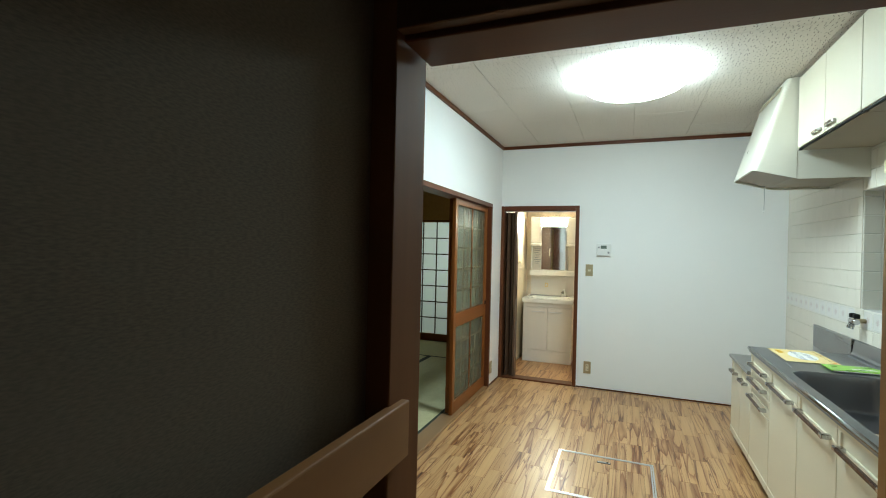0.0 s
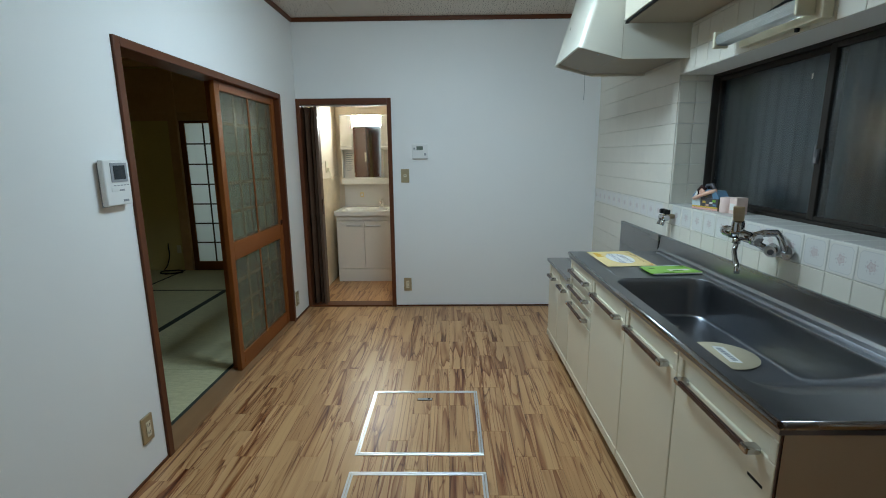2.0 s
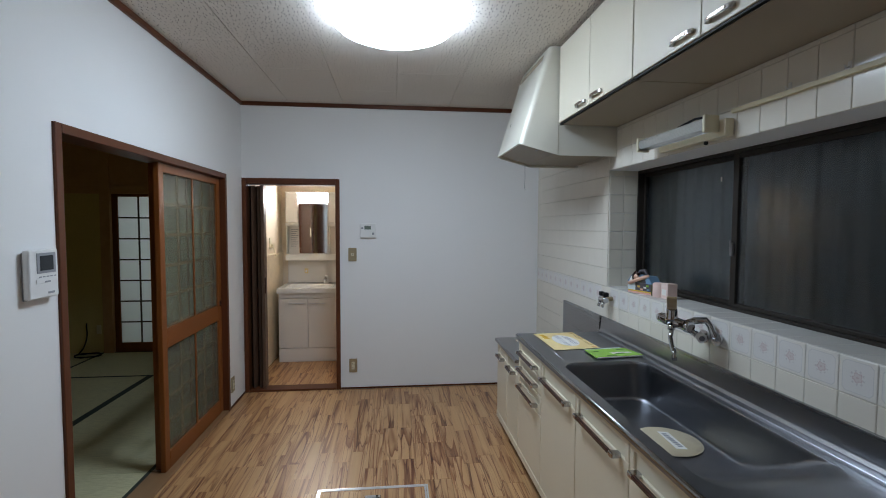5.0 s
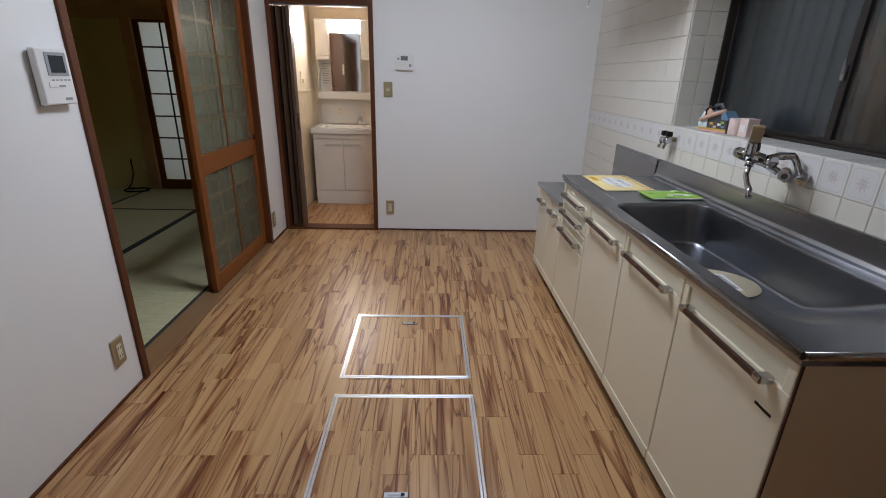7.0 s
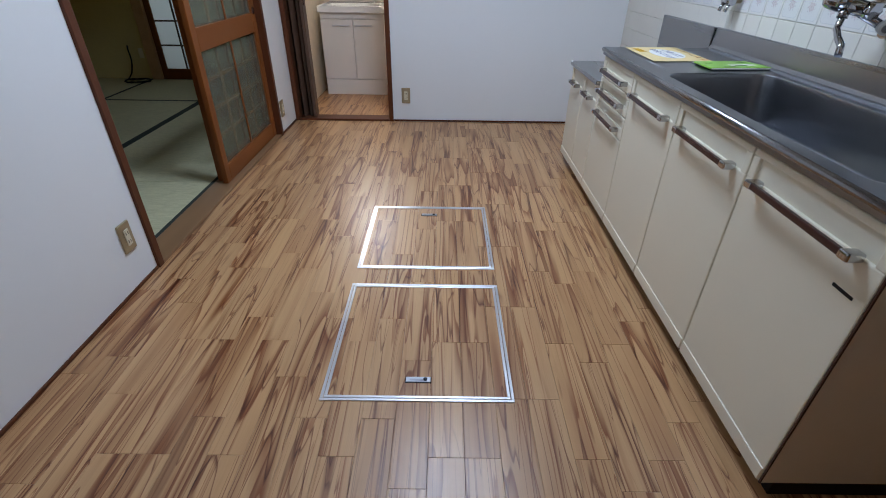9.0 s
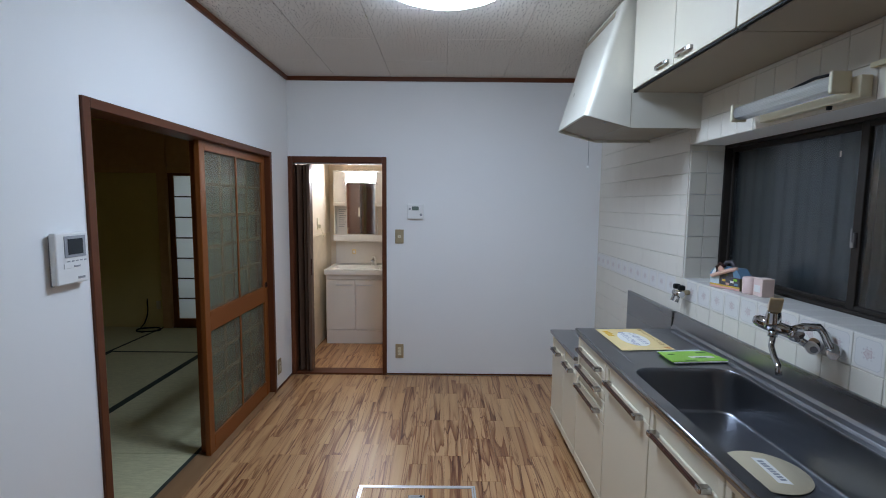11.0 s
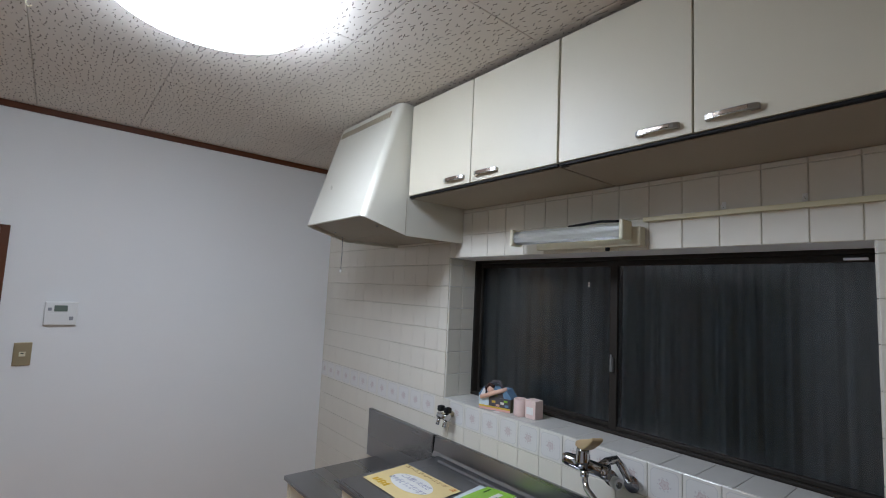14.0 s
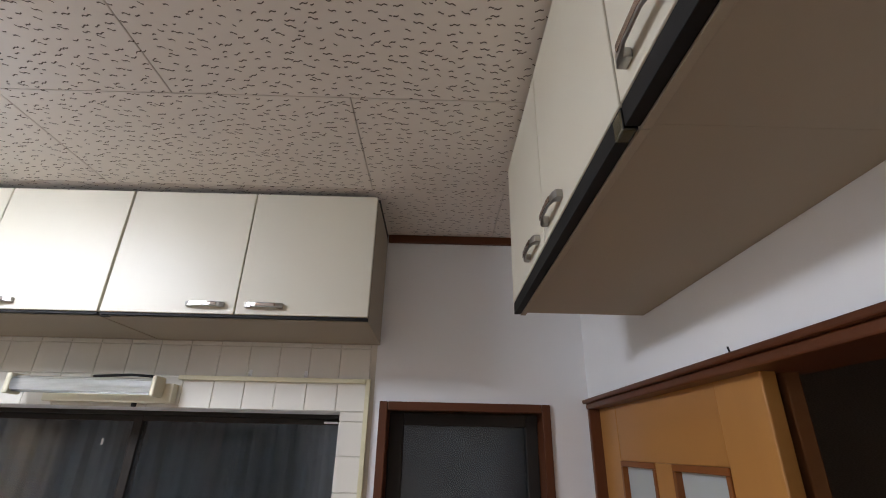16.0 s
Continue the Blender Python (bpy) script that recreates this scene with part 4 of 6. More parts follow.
part("beam", boxes((HO[0] + 0.019, YB - T - 0.045, HO[2] + 0.012, HX1 - 0.002, YB - T - 0.011, HO[2] + 0.105), bevel=0.004), M_HALLWOOD, hall_frame)
part("sill", boxes((HO[0] + 0.019, YB - T - 0.004, -0.01, HO[1] - 0.021, YB + 0.004, 0.012), bevel=0.003), M_FRAME_X, hall_frame)
hr = thing("handrail", (-0.11, 0.3, 0.95), "brown wooden board rail fixed along the dark hall wall", "handrail")
part("board", boxes((-0.112, -1.1, 0.945, -0.086, 1.080, 1.067), bevel=0.004), M_RAIL, hr)
for yy in (-0.7, -0.1, 0.5):
    part("bracket", boxes((HX0, yy, 0.985, -0.113, yy + 0.05, 1.05), bevel=0.003), M_RAIL, hr)


def panel_leaf(x0, x1, y, w_v, w_h, label, glazed):
    """A sliding leaf with rows of small panes, in a plane of constant y."""
    d = thing("sliding_door", ((x0 + x1) / 2, y, 0.014), label, "sliding door", "sliding doors of the hall opening")
    hy, z0, z1 = 0.015, 0.014, HO[2] + 0.004
    st = 0.155
    part("stile", boxes((x0, y - hy, z0, x0 + st, y + hy, z1), bevel=0.003), w_v, d)
    part("stile", boxes((x1 - st, y - hy, z0, x1, y + hy, z1), bevel=0.003), w_v, d)
    part("top_rail", boxes((x0 + st, y - hy + 0.001, z1 - 0.168, x1 - st, y + hy - 0.001, z1), bevel=0.002), w_h, d)
    part("middle_rail", boxes((x0 + st, y - hy + 0.001, 0.80, x1 - st, y + hy - 0.001, 0.92), bevel=0.002), w_h, d)
    part("bottom_panel", boxes((x0 + st, y - hy + 0.006, z0, x1 - st, y + hy - 0.006, 0.80), bevel=0.002), w_h, d)
    n, gap = 2, 0.098
    wp = (x1 - x0 - 2 * st - gap * (n - 1)) / n
    for k in range(n):
        a = x0 + st + k * (wp + gap)
        for r in ((a, y - hy - 0.003, z1 - 0.184, a + wp, y + hy + 0.003, z1 - 0.168), (a, y - hy - 0.003, 0.92, a + 0.016, y + hy + 0.003, z1 - 0.184), (a + wp - 0.016, y - hy - 0.003, 0.92, a + wp, y + hy + 0.003, z1 - 0.184)):
            part("pane_moulding", boxes(r, bevel=0.002), M_ORANGE, d)
        part("pane", boxes((a + 0.016, y - 0.002, 0.92, a + wp - 0.016, y + 0.002, z1 - 0.184), bevel=0), M_MILK if glazed else M_HALL, d, "frosted glass pane")
        if k < n - 1:
            part("muntin", boxes((a + wp, y - hy, 0.92, a + wp + gap, y + hy, z1 - 0.168), bevel=0.002), w_v, d)
    return d


panel_leaf(0.737, HO[1] - 0.021, 1.115, M_PINE, M_PINE_X, "honey-coloured wooden sliding door with frosted panes", True)
panel_leaf(0.742, HO[1] - 0.05, 1.068, M_POST, M_POST, "dark brown sliding door standing behind the pale one", False)

nail = thing("nail", (0.75, YB + 0.012, HO[2] + 0.033), "small dark nail on top of the door head", "nail")
part("shank", tube([(0.75, YB + 0.012, HO[2] + 0.032), (0.752, YB + 0.014, HO[2] + 0.046)], 0.0018, 6), M_BLACK, nail)

# ---- back door ----
bdoor = thing("back_door", (XR + 0.07, 1.61, 0), "dark bronze back door with frosted night-dark glass", "door")
part("frame_post", boxes((XR - 0.012, BD[0], 0, XR + 0.16, BD[0] + 0.03, BD[2]), bevel=0.003), M_FRAME, bdoor)
part("frame_post", boxes((XR - 0.012, BD[1] - 0.03, 0, XR + 0.16, BD[1], BD[2]), bevel=0.003), M_FRAME, bdoor)
part("frame_head", boxes((XR - 0.012, BD[0] + 0.031, BD[2] - 0.03, XR + 0.16, BD[1] - 0.031, BD[2]), bevel=0.003), M_FRAME_Y, bdoor)
part("stile", boxes((XR + 0.085, BD[0] + 0.031, 0, XR + 0.125, BD[0] + 0.075, BD[2] - 0.031), bevel=0.003), M_SASH, bdoor)
part("stile", boxes((XR + 0.085, BD[1] - 0.085, 0, XR + 0.125, BD[1] - 0.031, BD[2] - 0.031), bevel=0.003), M_SASH, bdoor)
part("rail", boxes((XR + 0.085, BD[0] + 0.075, BD[2] - 0.075, XR + 0.125, BD[1] - 0.085, BD[2] - 0.031), bevel=0.003), M_SASH, bdoor)
part("rail", boxes((XR + 0.085, BD[0] + 0.075, 0, XR + 0.125, BD[1] - 0.085, 0.5), bevel=0.003), M_SASH, bdoor)
part("pane", boxes((XR + 0.103, BD[0] + 0.075, 0.5, XR + 0.107, BD[1] - 0.085, BD[2] - 0.075), bevel=0), M_DARKGLASS, bdoor, "dark frosted glass")
# added sheet, painted dark to stand for the night behind the glass
setting("backdrop", boxes((XR + 0.27, YB - 0.2, -0.1, XR + 0.30, 1.95, 2.6), bevel=0), M_NIGHT, "added dark sheet for the night outside the back door", "outside wall")

# ---- kitchen window ----
win = thing("window_1", (XR + 0.19, 2.88, WN[2]), "bronze aluminium sliding window, dark outside at night", "window")
win["kind"] = "structure"
gx = XR + 0.18
part("frame_bottom", boxes((gx, WN[0], WN[2], gx + 0.075, WN[1], WN[2] + 0.014), bevel=0.003), M_SASH, win)
part("frame_top", boxes((gx, WN[0], WN[3] - 0.016, gx + 0.075, WN[1], WN[3]), bevel=0.003), M_SASH, win)
part("frame_side", boxes((gx, WN[0], WN[2] + 0.014, gx + 0.075, WN[0] + 0.012, WN[3] - 0.016), bevel=0.003), M_SASH, win)
part("frame_side", boxes((gx, WN[1] - 0.012, WN[2] + 0.014, gx + 0.075, WN[1], WN[3] - 0.016), bevel=0.003), M_SASH, win)
for y0, y1, xo, near, far in ((WN[0] + 0.012, 2.907, 0.008, 0.016, 0.034), (2.875, WN[1] - 0.012, 0.036, 0.032, 0.014)):
    a, b = WN[2] + 0.014, WN[3] - 0.016
    sash = part("sash", boxes((gx + xo, y0, a, gx + xo + 0.024, y0 + near, b), (gx + xo, y1 - far, a, gx + xo + 0.024, y1, b),
                              (gx + xo, y0 + near, a, gx + xo + 0.024, y1 - far, a + 0.018), (gx + xo, y0 + near, b - 0.022, gx + xo + 0.024, y1 - far, b), bevel=0.003), M_SASH, win)
    part("pane", boxes((gx + xo + 0.010, y0 + near, a + 0.018, gx + xo + 0.014, y1 - far, b - 0.022), bevel=0), M_DARKGLASS, sash, "dark window glass")
part("latch", boxes((gx - 0.006, 2.884, 1.330, gx + 0.008, 2.898, 1.385), (gx - 0.012, 2.886, 1.350, gx - 0.005, 2.893, 1.400), bevel=0.003), M_DULLALU, win)
part("lock", boxes((gx - 0.004, 2.10, WN[3] - 0.034, gx + 0.008, 2.155, WN[3] - 0.026), bevel=0.002), M_ALU, win)
part("sticker", boxes((gx + 0.0435, 3.026, 1.672, gx + 0.0445, 3.034, 1.695), bevel=0), M_PALE, win, "tiny white sticker")
shutter = bmesh.new()
nw = 170
cols = []
for k in range(nw + 1):
    yy = WN[0] - 0.12 + (WN[1] - WN[0] + 0.24) * k / nw
    ph = (yy / 0.075) % 1.0
    dx = 0.016 * max(-1, min(1, 2.2 * math.sin(2 * math.pi * ph)))
    cols.append((shutter.verts.new((XR + 0.33 + dx, yy, 0.9)), shutter.verts.new((XR + 0.33 + dx, yy, 2.0))))
for a, b in zip(cols, cols[1:]):
    shutter.faces.new((a[0], b[0], b[1], a[1]))
bmesh.ops.solidify(shutter, geom=shutter.faces[:], thickness=0.003)
single("storm_shutter", shutter, M_SHUTTER, "blue-grey corrugated sheet close outside the window", "shutter", kind="structure")

# ---- ceiling lamp ----
LX, LY, LR = 0.358, 3.315, 0.312
lamp = thing("ceiling_lamp", (LX, LY, ZC - 0.14), "large round white ceiling lamp, switched on", "ceiling lamp")
part("base", lathe([(0.02, 0.0), (LR - 0.016, 0.0), (LR - 0.012, -0.027), (0.02, -0.029)], (LX, LY, ZC - 0.001), 48), M_WHITE, lamp)
part("shade", lathe([(LR - 0.010, -0.030), (LR, -0.036), (LR * 0.985, -0.054), (LR * 0.91, -0.076), (LR * 0.77, -0.095), (LR * 0.55, -0.110), (LR * 0.3, -0.119), (0.004, -0.122)], (LX, LY, ZC), 64), M_LAMP, lamp, "glowing white domed shade")

hk = thing("ceiling_hook", (-0.08, 3.85, ZC - 0.03), "small white metal hook in the ceiling", "hook")
part("hook", tube([(-0.08, 3.85, ZC), (-0.08, 3.85, ZC - 0.014), (-0.072, 3.85, ZC - 0.024), (-0.064, 3.85, ZC - 0.018)], 0.0022, 6), M_IVORY, hk)

# ---- upper kitchen cabinets ----
UX, UZ0, UZ1 = 1.30, 2.045, 2.482


def bow_handle(bm_parent, p0, p1, out):
    """A flat strap pull between two points, standing off along out."""
    p0, p1, out = Vector(p0), Vector(p1), Vector(out)
    along = (p1 - p0).normalized()
    length = (p1 - p0).length
    outer = [(-0.005, 0.0005), (-0.005, 0.012), (0.006, 0.0165), (length * 0.3, 0.0205), (length * 0.7, 0.0205), (length - 0.006, 0.0165), (length + 0.005, 0.012), (length + 0.005, 0.0005)]
    inner = [(length - 0.014, 0.0005), (length - 0.014, 0.0105), (length * 0.7, 0.0160), (length * 0.3, 0.0160), (0.014, 0.0105), (0.014, 0.0005)]

    def strap(outline, half):
        bm = prism(outline, "y", -half, half, 0.0012)
        m = Matrix((along, Vector((0, 0, 1)), out)).transposed().to_4x4()
        m.translation = p0
        bmesh.ops.transform(bm, matrix=m, verts=bm.verts[:])
        bmesh.ops.recalc_face_normals(bm, faces=bm.faces[:])
        return bm

    h = part("handle", strap(outer + inner, 0.0075), M_STRAP, bm_parent, "flat metal strap pull")
    part("inlay", strap([(0.016, 0.0190), (length * 0.3, 0.0200), (length * 0.7, 0.0200), (length - 0.016, 0.0190), (length - 0.016, 0.0202), (length * 0.7, 0.0216), (length * 0.3, 0.0216), (0.016, 0.0202)], 0.0050), M_COPPER, h, "coppery worn inlay")
    return h


def upper_unit(y0, y1):
    """A wall cabinet with two doors that meet in the middle, on the east wall."""
    u = thing("wall_cabinet", ((UX + XR) / 2, (y0 + y1) / 2, UZ0), "cream wall cabinet with two doors and metal pulls", "wall cabinet", "wall cabinets above the sink")
    # body beige is painted darker than the doors to carry the underside's shade
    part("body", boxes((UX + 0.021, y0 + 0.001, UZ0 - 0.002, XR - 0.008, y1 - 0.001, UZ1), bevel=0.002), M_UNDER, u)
    part("filler", boxes((UX + 0.06, y0 + 0.001, UZ1, XR - 0.008, y1 - 0.001, ZC - 0.001), bevel=0), M_GAP, u)
    # added dark strip behind the doors paints the shade in their gaps
    part("seam_strip", boxes((UX + 0.0194, y0 + 0.002, UZ0 + 0.012, UX + 0.0206, y1 - 0.002, UZ1 - 0.002), bevel=0), M_GAP, u)
    part("bottom_edge", boxes((UX + 0.005, y0 + 0.002, UZ0 + 0.001, UX + 0.020, y1 - 0.002, UZ0 + 0.0085), bevel=0.001), M_BLACK, u, "black rubber edge strip")
    part("corner_bracket", boxes((UX + 0.003, y1 - 0.030, UZ0 - 0.004, UX + 0.020, y1 - 0.003, UZ0 - 0.0025), bevel=0), M_GAP, u)
    ym = (y0 + y1) / 2
    for a, b, s in ((y0 + 0.0022, ym - 0.0022, 1), (ym + 0.0022, y1 - 0.0022, -1)):
        d = part("door", boxes((UX, a, UZ0 + 0.010, UX + 0.019, b, UZ1), bevel=0.002), M_CREAM_UP, u)
        e = b - 0.035 if s > 0 else a + 0.035
        bow_handle(d, (UX, e, UZ0 + 0.038), (UX, e - s * 0.108, UZ0 + 0.038), (-1, 0, 0))
    return u


upper_unit(1.932, 2.768)
upper_unit(2.772, 3.604)


def over_door_unit(x0, x1, paired):
    """A wall cabinet with two doors above the sliding door."""
    fy = 1.51
    u = thing("wall_cabinet", ((x0 + x1) / 2, 1.33, UZ0), "cream wall cabinet above the sliding door with metal pulls", "wall cabinet", "wall cabinets above the sliding door")
    # body and lip use the darker beige with the underside's shade in it
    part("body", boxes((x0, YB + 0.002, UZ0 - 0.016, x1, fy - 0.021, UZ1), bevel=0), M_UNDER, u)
    part("filler", boxes((x0 + 0.001, YB + 0.02, UZ1, x1 - 0.001, fy - 0.05, ZC - 0.001), bevel=0), M_GAP, u)
    # dark strip added behind these doors too, as shade in the gaps
    part("seam_strip", boxes((x0 + 0.002, fy - 0.0206, UZ0 + 0.012, x1 - 0.002, fy - 0.0194, UZ1 - 0.002), bevel=0), M_GAP, u)
    part("bottom_edge", boxes((x0 + 0.002, fy - 0.019, UZ0 - 0.022, x1 - 0.002, fy - 0.0015, UZ0 + 0.0085), bevel=0.001), M_BLACK, u, "black rubber edge strip")
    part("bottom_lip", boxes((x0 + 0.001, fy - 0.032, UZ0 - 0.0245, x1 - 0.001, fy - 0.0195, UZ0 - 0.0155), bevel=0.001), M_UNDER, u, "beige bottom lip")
    part("corner_bracket", boxes((x0 + 0.002, fy - 0.018, UZ0 - 0.024, x0 + 0.028, fy - 0.0005, UZ0 + 0.006), bevel=0.003), M_BRACKET, u, "olive plastic corner piece")
    xm = (x0 + x1) / 2
    for a, b, s in ((x0 + 0.0025, xm - 0.0025, 1), (xm + 0.0025, x1 - 0.0025, -1)):
        d = part("door", boxes((a, fy - 0.019, UZ0 + 0.010, b, fy, UZ1), bevel=0.002), M_CREAM_UP, u)
        s = s if paired else 1
        e = b - 0.035 if s > 0 else a + 0.035
        bow_handle(d, (e, fy, UZ0 + 0.038), (e - s * 0.108, fy, UZ0 + 0.038), (0, 1, 0))
    return u


over_door_unit(0.3098, 1.11, True)
over_door_unit(-0.49, 0.3094, False)

# ---- range hood ----
HY, HYE = 3.618, 4.205
hood = thing("range_hood", (1.37, 3.9, 1.87), "cream metal range hood with a slanted front", "range hood")


def hood_shell():
    """Sheet-metal hood: slanted front with rounded front corners and an open underside."""
    bm = bmesh.new()
    back, r, n = XR - 0.008, 0.030, 8

    def path(front, inset):
        y0, y1, f = HY + inset, HYE - inset, front + inset
        pts = [(back - inset, y0), (f + 0.24, y0), (f + r + 0.004, y0)]
        for k in range(n + 1):
            a = radians(-90 - 90 * k / n)
            pts.append((f + r + r * math.cos(a), y0 + r + r * math.sin(a)))
        pts += [(f, y0 + r + 0.004), (f, y1 - r - 0.004)]
        for k in range(n + 1):
            a = radians(180 - 90 * k / n)
            pts.append((f + r + r * math.cos(a), y1 - r + r * math.sin(a)))
        return pts + [(f + r + 0.004, y1), (f + 0.24, y1), (back - inset, y1)]

    def low(x):
        return 1.936 - 0.064 * max(0.0, min(1.0, (x - 1.07) / 0.215))

    rings = []
    for front, z in ((1.07, None), (1.2355, 2.478), (1.245, 2.496)):
        rings.append([bm.verts.new((x, y, low(x) if z is None else z)) for x, y in path(front, 0.0)])
    rim = [bm.verts.new((x, y, low(x))) for x, y in path(1.07, 0.010)]
    inner = [bm.verts.new((x, y, low(x) + 0.045)) for x, y in path(1.07, 0.013)]
    for a, b in zip([inner, rim] + rings, [rim] + rings):
        for k in range(len(a) - 1):
            bm.faces.new((a[k], a[k + 1], b[k + 1], b[k])).smooth = True
    bm.faces.new(rings[-1])
    half = len(inner) // 2
    for k in range(half - 1):
        bm.faces.new((inner[k], inner[k + 1], inner[-2 - k], inner[-1 - k]))
    bm.faces.new([r_[0] for r_ in [inner, rim] + rings] + [r_[-1] for r_ in ([inner, rim] + rings)[::-1]])
    bmesh.ops.recalc_face_normals(bm, faces=bm.faces[:])
    for e in bm.edges:
        if len(e.link_faces) == 2 and e.calc_face_angle(0) > 0.6:
            e.smooth = False
    return bm


part("shell", hood_shell(), M_HOOD, hood)
part("side_seam", boxes((1.302, HY - 0.0012, 1.876, 1.304, HY + 0.002, 2.045), bevel=0), M_UNDER, hood)
# filter and panel below carry painted shade on top of the grease
part("filter", boxes((1.30, HY + 0.05, 1.905, 1.64, HYE - 0.05, 1.915), bevel=0.002), M_HOODIN, hood, "greasy metal filter, coloured darker for the hood's shade")
part("inner_panel", prism([(1.095, 1.945), (1.29, 1.886), (1.64, 1.886), (1.64, 1.890), (1.292, 1.890), (1.097, 1.949)], "y", HY + 0.018, HYE - 0.018), M_HOODIN, hood, "stained beige underside with its shade in the colour")
for yy in (3.70, 4.12):
    part("screw", lathe([(0.001, 0), (0.006, 0), (0.005, -0.004), (0.001, -0.005)], (1.20, yy, 1.911), 10), M_DULLALU, hood)
slot = boxes((-0.004, -0.0030, -0.017, 0.004, 0.0030, 0.017), bevel=0.001)
# slots are bars in the darker beige, painted in place of shaded openings
slot_me = mesh_of("vent_slot", slot, M_UNDER)
for k in range(24):
    o = new("vent_slot", slot_me)
    o.parent = hood
    o.location = (1.2225 - 1.37, HY + 0.06 + 0.0205 * k - 3.9, 2.445 - 1.87)
    o.rotation_euler = (0, radians(16.8), 0)
cord = thing("pull_cord", (1.252, 4.13, 1.70), "thin white pull cord with a bead below the hood", "pull cord")
part("string", tube([(1.252, 4.13, 1.898), (1.254, 4.13, 1.80), (1.252, 4.13, 1.716)], 0.0018, 5), M_GREY, cord)
part("bead", lathe([(0.002, 0), (0.006, 0.004), (0.006, 0.014), (0.002, 0.018)], (1.252, 4.13, 1.700), 12), M_WHITE, cord)

# ---- kitchen base cabinets ----
CX = 1.105          # front of the doors
SY0, SYM, SY1 = 1.895, 3.702, 4.275
SZ, GZ = 0.805, 0.640


def bar_handle(parent, y0, y1, z):
    """A dark bar on two chrome feet."""
    h = part("handle", boxes((CX - 0.034, y0, z - 0.008, CX - 0.022, y1, z + 0.008), bevel=0.003), M_BRONZE, parent, "dark brown bar handle")
    for yy in (y0 - 0.006, y1 - 0.022):
        part("handle_end", boxes((CX - 0.036, yy, z - 0.010, CX + 0.002, yy + 0.028, z + 0.010), bevel=0.005, seg=3), M_CHROME, h, "chrome handle end")
    return h


def pressed_front(y0, y1, z0, z1, rec=0.055):
    """A door or drawer front with a pressed finger recess along its top."""
    bm = bmesh.new()
    add_box(bm, CX, y0, z0, CX + 0.018, y1, z1 - rec - 0.022, bevel=0.004)
    add_box(bm, CX, y0, z1 - 0.020, CX + 0.018, y1, z1, bevel=0.004)
    add_box(bm, CX, y0, z1 - rec - 0.0235, CX + 0.018, y0 + 0.028, z1 - 0.0185, bevel=0.004)
    add_box(bm, CX, y1 - 0.028, z1 - rec - 0.0235, CX + 0.018, y1, z1 - 0.0185, bevel=0.004)
    add_box(bm, CX + 0.008, y0 + 0.02, z1 - rec - 0.03, CX + 0.017, y1 - 0.02, z1 - 0.012)
    return bm


sink_unit = thing("sink_cabinet", (1.39, 2.78, 0), "cream enamelled sink cabinet with dark bar handles", "kitchen cabinet", "kitchen base cabinets")
part("body", boxes((CX + 0.0195, SY0 + 0.014, 0.055, XR - 0.008, SYM - 0.002, SZ - 0.205), (CX + 0.0195, SY0 + 0.014, 0.055, CX + 0.028, SYM - 0.002, SZ - 0.036), bevel=0.002), M_CREAM, sink_unit)
part("side_panel", boxes((CX + 0.004, SY0, 0.055, XR - 0.008, SY0 + 0.013, SZ - 0.036), bevel=0.002), M_SIDE, sink_unit, "beige side panel")
part("toe_kick", boxes((CX + 0.045, SY0 + 0.004, 0.0, XR - 0.03, SYM - 0.01, 0.054), bevel=0.002), M_BLACK, sink_unit, "black recessed plinth")
for k, (a, b) in enumerate(((1.899, 2.358), (2.363, 2.804), (2.809, 3.262))):
    d = part("door", pressed_front(a, b, 0.062, SZ - 0.04), M_CREAM, sink_unit)
    part("kick_lip", boxes((CX - 0.004, a + 0.002, 0.062, CX + 0.001, b - 0.002, 0.105), bevel=0.002), M_CREAM, d)
    bar_handle(d, a + 0.055, b - 0.055, 0.690)
    if k == 0:
        part("door_slot", boxes((CX - 0.001, a + 0.03, 0.605, CX + 0.004, a + 0.085, 0.613), bevel=0.001), M_BLACK, d)
for z1, z0 in ((SZ - 0.04, 0.672), (0.668, 0.575), (0.571, 0.470)):
    d = part("drawer", pressed_front(3.267, SYM - 0.004, z0, z1, 0.030), M_CREAM, sink_unit)
    bar_handle(d, 3.322, SYM - 0.055, z0 + 0.035)
# added near-black sheet behind the fronts, standing in for shade between them
part("seam_strip", boxes((CX + 0.0182, SY0 + 0.015, 0.064, CX + 0.0190, SYM - 0.003, SZ - 0.042), bevel=0), M_GAP, sink_unit)
part("edge_strip", boxes((CX + 0.001, SY0 - 0.002, 0.056, CX + 0.006, SY0 + 0.0032, SZ - 0.037), bevel=0.001), M_BRONZE, sink_unit, "dark brown edge strip")
part("lower_front", boxes((CX, 3.267, 0.062, CX + 0.018, SYM - 0.004, 0.466), bevel=0.004), M_CREAM, sink_unit)
part("kick_lip", boxes((CX - 0.004, 3.269, 0.062, CX + 0.001, SYM - 0.006, 0.105), bevel=0.002), M_CREAM, sink_unit)

stove_unit = thing("stove_cabinet", (1.39, 4.0, 0), "low cream stove cabinet beside the sink cabinet", "kitchen cabinet", "kitchen base cabinets")
part("body", boxes((CX + 0.0195, SYM + 0.002, 0.055, XR - 0.008, SY1, GZ - 0.024), bevel=0.002), M_CREAM, stove_unit)
part("toe_kick", boxes((CX + 0.07, SYM + 0.01, 0.0, XR - 0.03, SY1 - 0.03, 0.054), bevel=0.002), M_BLACK, stove_unit, "black recessed plinth")
